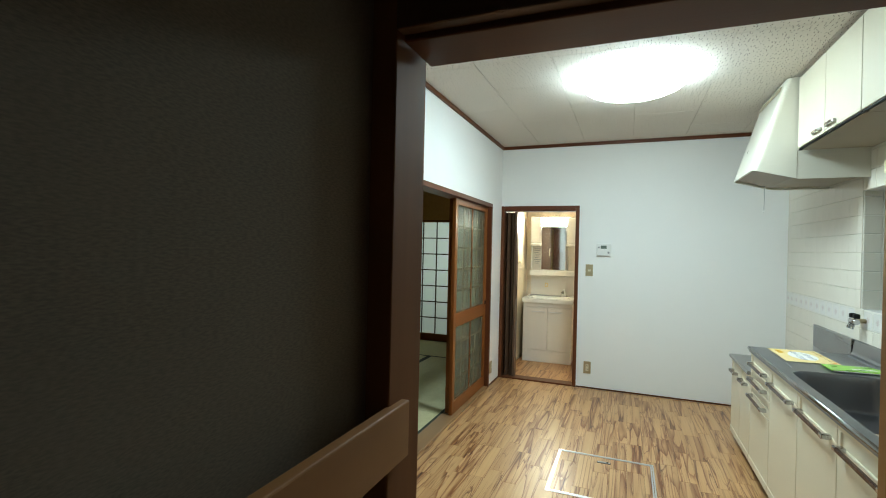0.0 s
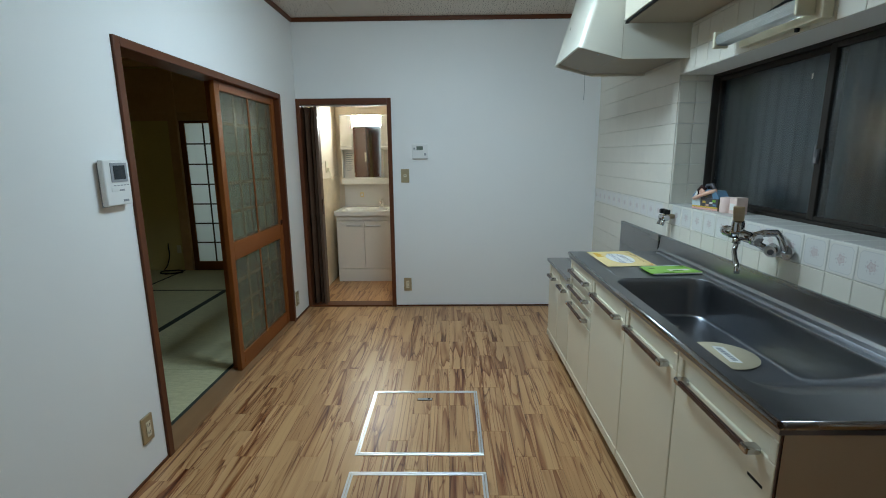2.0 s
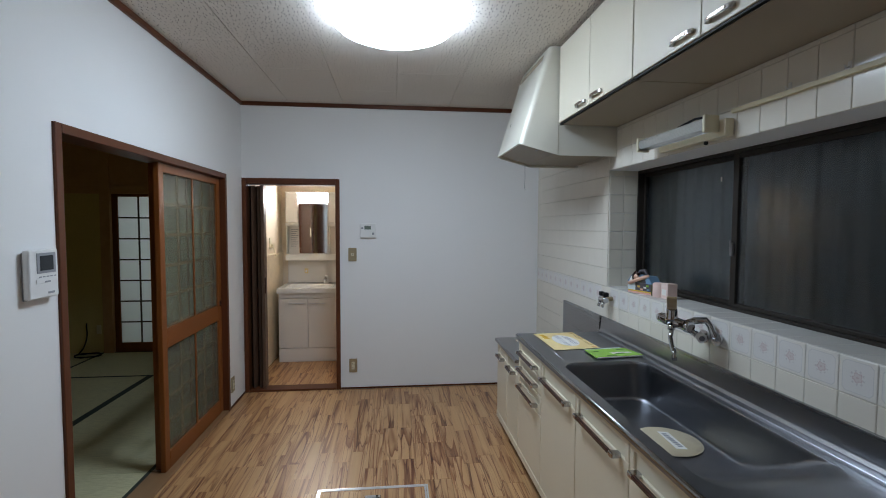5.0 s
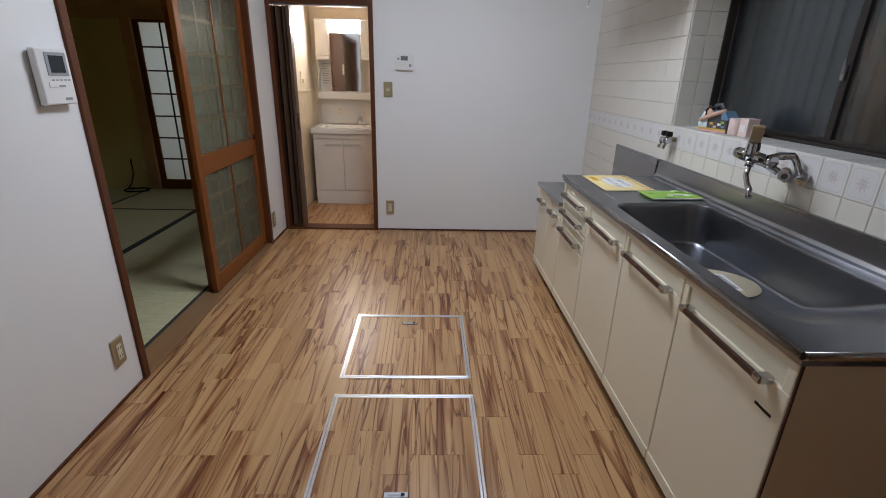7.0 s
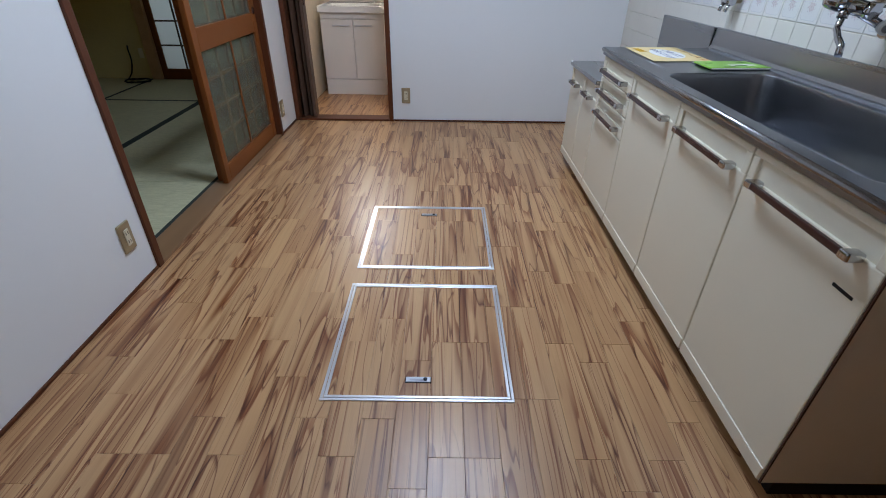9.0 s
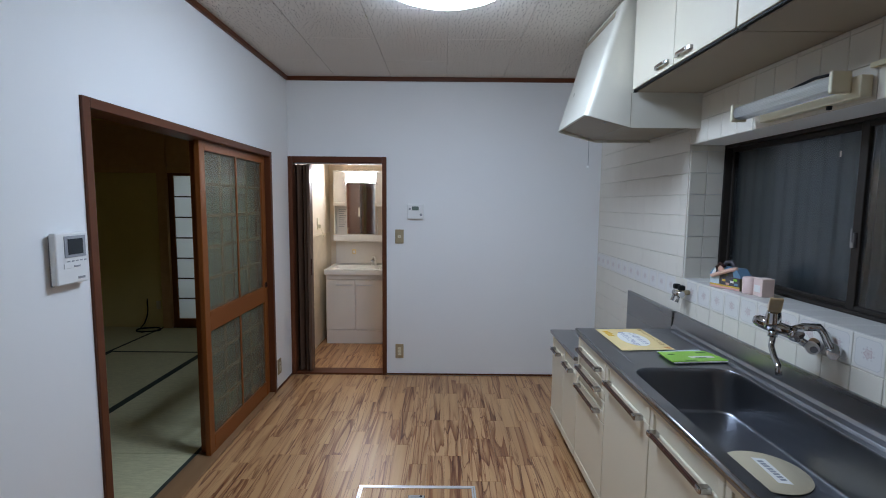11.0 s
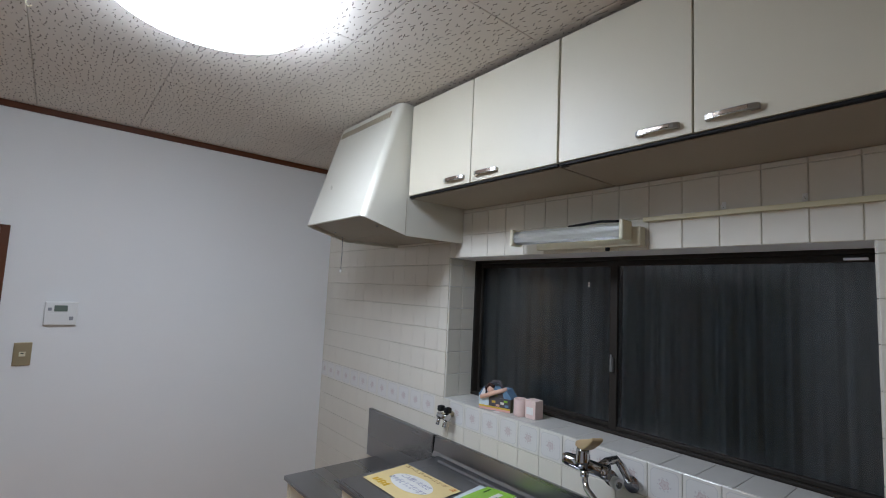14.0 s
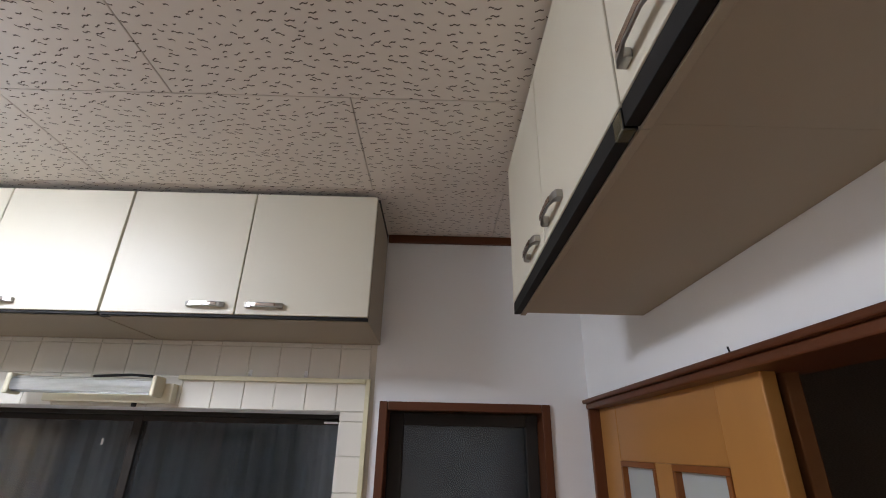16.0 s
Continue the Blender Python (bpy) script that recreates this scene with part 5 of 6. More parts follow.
# same added dark sheet for the shaded gaps of the stove doors
part("seam_strip", boxes((CX + 0.0182, SYM + 0.003, 0.064, CX + 0.0190, SY1 - 0.003, GZ - 0.028), bevel=0), M_GAP, stove_unit)
ymid = (SYM + SY1) / 2
for a, b in ((SYM + 0.004, ymid - 0.002), (ymid + 0.002, SY1 - 0.003)):
    d = part("door", pressed_front(a, b, 0.062, GZ - 0.026), M_CREAM, stove_unit)
    part("kick_lip", boxes((CX - 0.004, a + 0.002, 0.062, CX + 0.001, b - 0.002, 0.105), bevel=0.002), M_CREAM, d)
    bar_handle(d, a + 0.07, b - 0.07, GZ - 0.105)
stove_top = thing("stove_worktop", (1.39, 4.0, GZ - 0.022), "grey brushed steel worktop on the stove cabinet", "worktop")
part("slab", boxes((CX - 0.018, SYM + 0.002, GZ - 0.022, XR - 0.008, SY1 + 0.006, GZ), bevel=0.004), M_STEEL, stove_top)
part("splash_back", boxes((XR - 0.030, 3.756, GZ - 0.02, XR - 0.008, 4.386, 0.893), bevel=0.003), M_STEEL, stove_top)

sink_top = thing("sink_worktop", (1.39, 2.78, SZ - 0.035), "long brushed steel worktop with a large pressed sink", "worktop")
HOLE, BOTTOM = (1.138, 2.00, 1.556, 3.085), (1.165, 2.40, 1.545, 3.055)
part("top", basin_top(CX - 0.010, SY0 - 0.006, XR - 0.030, SYM, SZ, HOLE, BOTTOM, 0.178, 0.034, radius=0.085), M_BASIN, sink_top, "pressed steel top with sink")
part("front_edge", tube([(CX - 0.010, SY0 - 0.006, SZ - 0.010), (CX - 0.010, SYM, SZ - 0.010)], 0.0105, 10), M_STEEL, sink_top)
part("end_edge", tube([(CX - 0.010, SY0 - 0.006, SZ - 0.010), (XR - 0.032, SY0 - 0.006, SZ - 0.010)], 0.0105, 10), M_STEEL, sink_top)
part("back_rim", prism([(XR - 0.090, SZ - 0.002), (XR - 0.084, SZ + 0.009), (XR - 0.070, SZ + 0.010), (XR - 0.062, SZ - 0.002)], "y", SY0 + 0.03, SYM - 0.06, 0.002), M_BASIN, sink_top)
part("splash_back", prism([(XR - 0.040, SZ - 0.01), (XR - 0.026, SZ + 0.012), (XR - 0.020, SZ + 0.090), (XR - 0.008, SZ + 0.090), (XR - 0.008, SZ - 0.01)], "y", SY0 - 0.004, 3.751, 0.002), M_STEEL, sink_top)
part("drain_cover", lathe([(0.004, 0.0), (0.055, 0.0), (0.058, 0.006), (0.004, 0.010)], (1.40, 2.62, SZ - 0.1865), 24), M_CHROME, sink_top)
rib = [(1.175, 3.14), (1.175, 3.56)] + [(1.235 - 0.06 * math.cos(radians(15 * k)), 3.56 + 0.06 * math.sin(radians(15 * k))) for k in range(1, 7)]
rib += [(1.50, 3.62)] + [(1.50 + 0.06 * math.sin(radians(15 * k)), 3.56 + 0.06 * math.cos(radians(15 * k))) for k in range(1, 7)] + [(1.56, 3.14)]
part("pressed_rib", tube([(x, y, SZ - 0.0022) for x, y in rib], 0.0030, 8), M_BASIN, sink_top)

# ---- fittings by the sink ----
FY = 2.735
tap = thing("mixer_tap", (1.55, FY, 0.98), "chrome wall-mounted mixer tap with an amber lever", "tap")
WX = XR - 0.006
part("body", tube([(1.498, FY + 0.130, 1.066), (1.503, FY + 0.118, 1.066), (1.512, FY + 0.085, 1.062), (1.545, FY - 0.005, 1.050)], 0.022, 18, [0.016, 0.021, 0.023, 0.021]), M_CHROME, tap)
part("end_nut", tube([(1.542, FY + 0.004, 1.051), (1.548, FY - 0.018, 1.049)], 0.025, 6), M_CHROME, tap)
part("cartridge", lathe([(0.027, -0.012), (0.026, 0.010), (0.022, 0.040), (0.020, 0.048)], (1.515, FY + 0.062, 1.066), 20), M_CHROME, tap)
lever = prism([(-0.026, 1.114), (0.026, 1.114), (0.052, 1.127), (0.088, 1.150), (0.114, 1.172), (0.110, 1.180), (0.070, 1.164), (0.018, 1.148), (-0.020, 1.132)], "y", -0.019, 0.019, 0.004)
bmesh.ops.transform(lever, matrix=Matrix.Translation((1.515, FY + 0.062, 0)) @ Matrix.Rotation(math.atan2(-0.112, -0.073), 4, "Z"), verts=lever.verts[:])
part("lever", lever, M_AMBER, tap, "amber plastic lever")
part("spout", tube([(1.510, FY + 0.050, 1.050), (1.504, FY + 0.045, 1.015), (1.492, FY + 0.030, 0.996), (1.462, FY - 0.030, 0.978), (1.440, FY - 0.080, 0.966), (1.433, FY - 0.094, 0.940)], 0.0098, 12), M_CHROME, tap)
part("spout_nut", tube([(1.510, FY + 0.052, 1.046), (1.506, FY + 0.047, 1.026)], 0.015, 8), M_CHROME, tap)
part("arm", tube([(1.545, FY + 0.020, 1.056), (1.585, FY + 0.014, 1.070), (1.628, FY + 0.005, 1.072), (1.640, FY - 0.010, 1.052), (1.642, FY - 0.036, 1.014), (WX - 0.004, FY - 0.046, 1.005)], 0.014, 12), M_CHROME, tap)
part("flange", lathe([(0.010, 0), (0.020, -0.008), (0.027, -0.020), (0.028, -0.026)], (WX, FY - 0.046, 1.005), 22, "x"), M_CHROME, tap)
part("arm", tube([(1.535, FY + 0.050, 1.050), (1.572, FY + 0.030, 1.030), (1.600, FY - 0.004, 1.008), (WX - 0.004, FY + 0.030, 1.000)], 0.013, 12), M_CHROME, tap)
part("flange", lathe([(0.010, 0), (0.020, -0.008), (0.027, -0.020), (0.028, -0.026)], (WX, FY + 0.030, 1.000), 22, "x"), M_CHROME, tap)
part("valve_cap", tube([(1.602, FY - 0.002, 1.008), (1.592, FY - 0.026, 1.005)], 0.019, 16), M_WHITE, tap, "pale ring on the valve")
part("valve_screw", tube([(1.594, FY - 0.022, 1.0055), (1.590, FY - 0.031, 1.0045)], 0.011, 12), M_CHROME, tap)
cock = thing("gas_cock", (1.63, 3.640, 1.0), "black-knobbed chrome gas cock on the tiled wall", "gas cock")
part("pipe", tube([(XR - 0.006, 3.640, 1.02), (1.60, 3.640, 1.02)], 0.014, 12), M_GOLD, cock)
part("body", tube([(1.61, 3.605, 1.015), (1.61, 3.680, 1.015)], 0.017, 12), M_CHROME, cock)
for yy in (3.617, 3.667):
    part("knob", boxes((1.596, yy - 0.014, 1.035, 1.628, yy + 0.014, 1.062), bevel=0.006), M_BLACK, cock, "black plastic knob")
    part("nozzle", tube([(1.602, yy, 1.005), (1.590, yy, 0.972)], 0.009, 10), M_CHROME, cock)

strip = thing("strip_light", (1.62, 2.92, 1.80), "cream fluorescent strip light under the cabinets, unlit", "strip light")
part("housing", boxes((1.622, 2.655, 1.812, XR - 0.010, 3.110, 1.880), bevel=0.004), M_IVORY, strip)
part("diffuser", prism([(1.566, 1.843), (1.560, 1.860), (1.563, 1.880), (1.580, 1.891), (1.614, 1.893), (1.614, 1.838), (1.580, 1.837)], "y", 2.700, 3.185, 0.002), M_RIBBED, strip, "ribbed translucent cover")
for k in range(9):
    part("cover_rib", boxes((1.5585 + 0.0016 * abs(k - 4), 2.702, 1.843 + 0.0050 * k, 1.5605 + 0.0016 * abs(k - 4), 3.183, 1.8442 + 0.0050 * k), bevel=0), M_WHITE, strip)
part("end_cap", boxes((1.556, 2.684, 1.829, 1.621, 2.700, 1.899), bevel=0.006, seg=3), M_IVORY, strip)
part("end_cap", boxes((1.556, 3.185, 1.829, 1.621, 3.203, 1.899), bevel=0.006, seg=3), M_IVORY, strip)
part("knob", lathe([(0.004, 0), (0.009, 0), (0.008, -0.012), (0.004, -0.013)], (1.640, 2.79, 1.812), 12), M_BLACK, strip)
single("loose_lead", tube([(1.60, 2.71, 1.899), (1.585, 2.79, 1.902), (1.60, 2.89, 1.899), (1.61, 2.94, 1.898)], 0.005, 6), M_BLACK, "short dark lead lying on the strip light", "cable")
cd = thing("cable_conduit", (XR - 0.015, 2.3, 1.2), "yellowed plastic cable conduit along the tiles", "conduit")
part("run", boxes((XR - 0.022, 1.975, 1.898, XR - 0.0065, 2.66, 1.914), bevel=0.002), M_CONDUIT, cd)
part("drop", boxes((XR - 0.022, 1.957, 1.285, XR - 0.0065, 1.974, 1.914), bevel=0.002), M_CONDUIT, cd)
part("socket_box", boxes((XR - 0.040, 1.935, 1.17, XR - 0.0065, 2.005, 1.285), bevel=0.004), M_IVORY, cd)

for yy in (2.200, 2.405):
    ch = thing("cup_hook", (XR - 0.015, yy, 1.915), "tiny white hook on the tiles above the conduit", "hook", "hooks above the conduit")
    part("plate", boxes((XR - 0.010, yy - 0.006, 1.918, XR - 0.0068, yy + 0.006, 1.940), bevel=0.001), M_WHITE, ch)
    part("hook", tube([(XR - 0.010, yy, 1.924), (XR - 0.022, yy, 1.919), (XR - 0.026, yy, 1.928)], 0.0024, 6), M_WHITE, ch)

# things on the window sill
tb = thing("toy_box", (1.73, 3.43, WN[2]), "small colourful printed carton on the window sill", "carton")
part("body", prism([(3.35, WN[2] + 0.002), (3.515, WN[2] + 0.002), (3.515, WN[2] + 0.066), (3.49, WN[2] + 0.098), (3.375, WN[2] + 0.098), (3.35, WN[2] + 0.066)], "x", 1.712, 1.775, 0.002), M_OLIVEBOX, tb)
part("lid", prism([(3.347, WN[2] + 0.062), (3.518, WN[2] + 0.062), (3.515, WN[2] + 0.070), (3.49, WN[2] + 0.1015), (3.375, WN[2] + 0.1015), (3.35, WN[2] + 0.070)], "x", 1.7095, 1.7775, 0.001), M_BLUEBOX, tb)
part("base_band", boxes((1.7095, 3.352, WN[2] + 0.003, 1.7115, 3.513, WN[2] + 0.012), bevel=0), M_PINK, tb)
part("yellow_band", boxes((1.7092, 3.352, WN[2] + 0.0125, 1.7115, 3.513, WN[2] + 0.020), bevel=0), M_YELBOX, tb)
part("dark_print", boxes((1.7092, 3.352, WN[2] + 0.0205, 1.7115, 3.458, WN[2] + 0.061), bevel=0), M_DARKBOX, tb)
part("pale_print", boxes((1.7088, 3.462, WN[2] + 0.0205, 1.7115, 3.513, WN[2] + 0.061), bevel=0), M_PALEBLUE, tb)
part("white_print", prism([(3.478, WN[2] + 0.064), (3.505, WN[2] + 0.064), (3.490, WN[2] + 0.096), (3.468, WN[2] + 0.096)], "x", 1.7080, 1.7092), M_PALE, tb)
part("dark_roof_print", prism([(3.385, WN[2] + 0.063), (3.465, WN[2] + 0.063), (3.462, WN[2] + 0.090), (3.392, WN[2] + 0.086)], "x", 1.7082, 1.7092), M_DARKBOX, tb)
for yy, zz, mm in ((3.370, 0.030, M_BLUEBOX), (3.392, 0.040, M_PALE), (3.415, 0.028, M_SKIN), (3.436, 0.042, M_YELBOX), (3.375, 0.050, M_GREEN), (3.425, 0.070, M_OLIVEBOX)):
    part("small_print", boxes((1.7080, yy - 0.009, WN[2] + zz - 0.005, 1.7091, yy + 0.009, WN[2] + zz + 0.005), bevel=0), mm, tb)
part("ribbon", tube([(1.705, 3.50, WN[2] + 0.055), (1.70, 3.45, WN[2] + 0.075), (1.705, 3.40, WN[2] + 0.095), (1.72, 3.375, WN[2] + 0.103)], 0.010, 8), M_SKIN, tb)
part("round_print", lathe([(0.002, 0), (0.017, 0), (0.017, -0.004), (0.002, -0.005)], (1.7075, 3.452, WN[2] + 0.094), 16, "x"), M_SKIN, tb)
part("dark_arch", tube([(1.706, 3.474, WN[2] + 0.070), (1.706, 3.476, WN[2] + 0.100), (1.706, 3.456, WN[2] + 0.120), (1.706, 3.434, WN[2] + 0.108)], 0.008, 8), M_BRONZE, tb)
part("top_handle", tube([(1.74, 3.47, WN[2] + 0.096), (1.74, 3.455, WN[2] + 0.125), (1.74, 3.425, WN[2] + 0.130), (1.74, 3.40, WN[2] + 0.096)], 0.008, 8), M_DARKBOX, tb)
tb.location, tb.rotation_euler = (1.716, 3.392, WN[2]), (0, 0, radians(17))
single("candle_cup", lathe([(0.028, 0), (0.030, 0.004), (0.030, 0.072), (0.026, 0.075), (0.024, 0.070)], (1.738, 3.268, WN[2] + 0.0015), 24), M_CANDLE, "pink and white cylindrical candle on the window sill", "candle")
pb = thing("small_carton", (1.76, 3.205, WN[2]), "pale pink and white carton on the window sill", "carton")
part("body", boxes((1.732, 3.178, WN[2] + 0.0015, 1.785, 3.236, WN[2] + 0.080), bevel=0.0015), M_PINKBOX, pb)
part("print", boxes((1.7295, 3.190, WN[2] + 0.02, 1.7315, 3.226, WN[2] + 0.050), bevel=0), M_PALE, pb)

# papers on the worktop
np_ = thing("notice_sheet", (1.36, 3.47, SZ), "yellow printed notice sheet lying on the worktop", "notice")
q = [(1.186, 3.668), (1.437, 3.690), (1.447, 3.322), (1.190, 3.300)]
part("sheet", prism(q, "z", SZ + 0.0025, SZ + 0.0033), M_YELLOW, np_)
QL = Vector(q[3]) - Vector(q[0])


def on_sheet(u, v):
    """A place on the notice by shares of its reading width and height."""
    p = Vector(q[0]).lerp(Vector(q[3]), u).lerp(Vector(q[1]).lerp(Vector(q[2]), u), v)
    return (p.x, p.y)


def lettering(body, size, u, v, material, width, parent, label):
    """Raised letters of the built-in font, lying flat and read along -y."""
    cu = bpy.data.curves.new("lettering", "FONT")
    cu.body, cu.size, cu.align_x, cu.align_y, cu.resolution_u = body, size, "CENTER", "CENTER", 2
    cu.extrude = 0.0002
    ob = bpy.data.objects.new("lettering", cu)
    scene.collection.objects.link(ob)
    bpy.context.view_layer.update()
    me = bpy.data.meshes.new_from_object(ob.evaluated_get(bpy.context.evaluated_depsgraph_get()))
    bpy.data.objects.remove(ob)
    bpy.data.curves.remove(cu)
    bm = bmesh.new()
    bm.from_mesh(me)
    bpy.data.meshes.remove(me)
    if not bm.verts:
        add_box(bm, -width / 2, -size / 2, 0, width / 2, size / 2, 0.0004)
    xs = [p.co.x for p in bm.verts]
    k = width / max(1e-6, max(xs) - min(xs))
    x, y = on_sheet(u, v)
    turn = Matrix.Translation((x, y, SZ + 0.0048)) @ Matrix.Rotation(math.atan2(QL.y, QL.x), 4, "Z") @ Matrix.Diagonal((k, 1, 1, 1))
    bmesh.ops.transform(bm, matrix=turn, verts=bm.verts[:])
    return part("lettering", bm, material, parent, label)


oval_pts = [on_sheet(0.50 + 0.33 * math.cos(k * math.pi / 16), 0.52 + 0.27 * math.sin(k * math.pi / 16)) for k in range(32)]
part("white_panel", prism(oval_pts, "z", SZ + 0.0034, SZ + 0.0040), M_PALE, np_)
lettering("ルームクリーニング", 0.026, 0.44, 0.91, M_BROWNINK, 0.285, np_, "brown title line")
lettering("済", 0.030, 0.93, 0.90, M_REDINK, 0.030, np_, "red last character")
lettering("ご入居いただき", 0.036, 0.50, 0.62, M_INK, 0.185, np_, "blue-grey greeting")
lettering("ありがとうございます", 0.036, 0.50, 0.42, M_INK, 0.235, np_, "blue-grey greeting")
for k in range(5):
    u = 0.10 + 0.055 * k
    part("mustard_print", prism([on_sheet(u, 0.10), on_sheet(u + 0.04, 0.09 + 0.03 * (k % 2)), on_sheet(u + 0.045, 0.20 + 0.03 * (k % 3)), on_sheet(u + 0.005, 0.22)], "z", SZ + 0.0034, SZ + 0.0042), M_MUSTARD, np_)
gp = thing("green_packet", (1.46, 3.21, SZ), "bright green packet over a white leaflet on the worktop", "packet")
part("leaflet", prism([(1.343, 3.285), (1.552, 3.318), (1.585, 3.170), (1.350, 3.140)], "z", SZ + 0.0025, SZ + 0.0060, 0.001), M_PALEBLUE, gp, "white and pale blue leaflet")
part("packet", prism([(1.336, 3.262), (1.560, 3.280), (1.592, 3.150), (1.338, 3.128)], "z", SZ + 0.0062, SZ + 0.0120, 0.002), M_GREEN, gp)
part("white_edge", prism([(1.345, 3.1275), (1.588, 3.1485), (1.589, 3.1440), (1.346, 3.1225)], "z", SZ + 0.0045, SZ + 0.0090), M_PALE, gp)
part("label", prism([(1.440, 3.196), (1.545, 3.205), (1.552, 3.182), (1.445, 3.172)], "z", SZ + 0.0122, SZ + 0.0128), M_PALE, gp)
for k, (x, y, w) in enumerate(((1.36, 3.22, 0.03), (1.50, 3.25, 0.045), (1.40, 3.145, 0.05), (1.46, 3.178, 0.05))):
    part("print_bar", prism([(x, y), (x + w, y + 0.1 * w), (x + w + 0.002, y + 0.1 * w - 0.008), (x + 0.002, y - 0.008)], "z", SZ + 0.0129, SZ + 0.0134), M_DARKGREEN, gp)
CZ = SZ - 0.1755
card = thing("drain_plate", (1.40, 2.62, CZ), "round cream card with print lying in the sink", "card")
part("sheet", lathe([(0.004, 0.0), (0.124, 0.0), (0.1245, 0.0008), (0.124, 0.0016), (0.004, 0.0016)], (1.40, 2.62, CZ), 40), M_CARD, card)
part("white_panel", prism([(1.405, 2.70), (1.445, 2.69), (1.435, 2.545), (1.395, 2.555)], "z", CZ + 0.0018, CZ + 0.0024), M_PALE, card)
for k in range(8):
    part("text_stroke", boxes((1.411, 2.565 + 0.015 * k, CZ + 0.0025, 1.429, 2.575 + 0.015 * k, CZ + 0.0030), bevel=0), M_GREY, card)

# ---- floor hatches ----
for y0, y1, hy, label in ((2.908, 3.514, 3.42, "aluminium-framed underfloor hatch with a flush ring pull"), (2.180, 2.791, 2.268, "aluminium-framed underfloor hatch with a bright pull")):
    hx0, hx1, w = -0.070, 0.536, 0.0095
    h = thing("floor_hatch", ((hx0 + hx1) / 2, (y0 + y1) / 2, 0), label, "floor hatch", "floor hatches")
    for k in (0, 1):
        i0 = 0.0115 * k
        part("frame_bar", boxes((hx0 + i0, y0 + i0, -0.004, hx1 - i0, y0 + i0 + w, 0.0035), bevel=0.0012), M_ALU, h)
        part("frame_bar", boxes((hx0 + i0, y1 - i0 - w, -0.004, hx1 - i0, y1 - i0, 0.0035), bevel=0.0012), M_ALU, h)
        part("frame_bar", boxes((hx0 + i0, y0 + i0 + w, -0.004, hx0 + i0 + w, y1 - i0 - w, 0.0035), bevel=0.0012), M_ALU, h)
        part("frame_bar", boxes((hx1 - i0 - w, y0 + i0 + w, -0.004, hx1 - i0, y1 - i0 - w, 0.0035), bevel=0.0012), M_ALU, h)
    part("pull_surround", boxes((0.190, hy - 0.013, -0.002, 0.276, hy + 0.013, 0.0012), bevel=0.0005), M_GAP, h)
    part("pull", boxes((0.193, hy - 0.0105, 0.0014, 0.273, hy + 0.0105, 0.0038), bevel=0.0012), M_DULLALU, h, "flush metal pull")
    part("pull_slot", boxes((0.205, hy - 0.0055, 0.0040, 0.250, hy + 0.0015, 0.0046), bevel=0), M_GREY, h)
    part("pull_ring", lathe([(0.003, 0.0042), (0.007, 0.0042), (0.007, 0.0056), (0.003, 0.0056)], (0.256, hy, 0), 12), M_SCREEN, h)


# ---- switches, outlets, panels ----
def plate_north(name, x0, z0, x1, z1, label, category, kind):
    """A champagne plate on the end wall, with a switch or a socket in it."""
    p = thing(name, ((x0 + x1) / 2, YF - 0.005, z0), label, category)
    part("plate", boxes((x0, YF - 0.009, z0, x1, YF, z1), bevel=0.003), M_GOLD, p)
    xm, zm = (x0 + x1) / 2, (z0 + z1) / 2
    if kind == "switch":
        part("rocker", boxes((xm - 0.013, YF - 0.0125, zm - 0.012, xm + 0.013, YF - 0.0095, zm + 0.012), bevel=0.002), M_IVORY, p)
        part("lamp", boxes((xm - 0.006, YF - 0.014, zm + 0.002, xm + 0.006, YF - 0.0127, zm + 0.006), bevel=0), M_BLACK, p)
    else:
        b = part("insert", boxes((xm - 0.014, YF - 0.0125, zm - 0.034, xm + 0.014, YF - 0.0095, zm + 0.034), bevel=0.002), M_IVORY, p)
        for dz in (-0.017, 0.017):
            part("slot", boxes((xm - 0.007, YF - 0.0135, zm + dz - 0.006, xm - 0.005, YF - 0.0127, zm + dz + 0.006), (xm + 0.005, YF - 0.0135, zm + dz - 0.006, xm + 0.007, YF - 0.0127, zm + dz + 0.006), bevel=0), M_BLACK, b)


plate_north("light_switch", -0.048, 1.142, 0.024, 1.260, "champagne-coloured light switch beside the doorway", "switch", "switch")
plate_north("power_outlet", -0.046, 0.150, 0.024, 0.272, "champagne-coloured double outlet near the floor", "outlet", "outlet")


def plate_west(ym, zm, label):
    p = thing("power_outlet", (XL + 0.005, ym, zm - 0.06), label, "outlet")
    part("plate", boxes((XL, ym - 0.035, zm - 0.060, XL + 0.009, ym + 0.035, zm + 0.060), bevel=0.003), M_GOLD, p)
    b = part("insert", boxes((XL + 0.0095, ym - 0.014, zm - 0.034, XL + 0.0125, ym + 0.014, zm + 0.034), bevel=0.002), M_IVORY, p)
    for dz in (-0.017, 0.017):
        part("slot", boxes((XL + 0.0127, ym - 0.007, zm + dz - 0.006, XL + 0.0135, ym - 0.005, zm + dz + 0.006), (XL + 0.0127, ym + 0.005, zm + dz - 0.006, XL + 0.0135, ym + 0.007, zm + dz + 0.006), bevel=0), M_BLACK, b)


plate_west(2.777, 0.222, "champagne-coloured double outlet beside the tatami room frame")
plate_west(4.795, 0.180, "champagne-coloured outlet between the two doorways")
rm = thing("heater_remote", (0.124, YF - 0.012, 1.36), "white water heater control panel with a small display", "control panel")
part("case", boxes((0.054, YF - 0.022, 1.348, 0.194, YF, 1.474), bevel=0.006, seg=3), M_WHITE, rm)
part("display", boxes((0.094, YF - 0.0245, 1.422, 0.150, YF - 0.0222, 1.454), bevel=0.001), M_LCD, rm, "green-grey display")
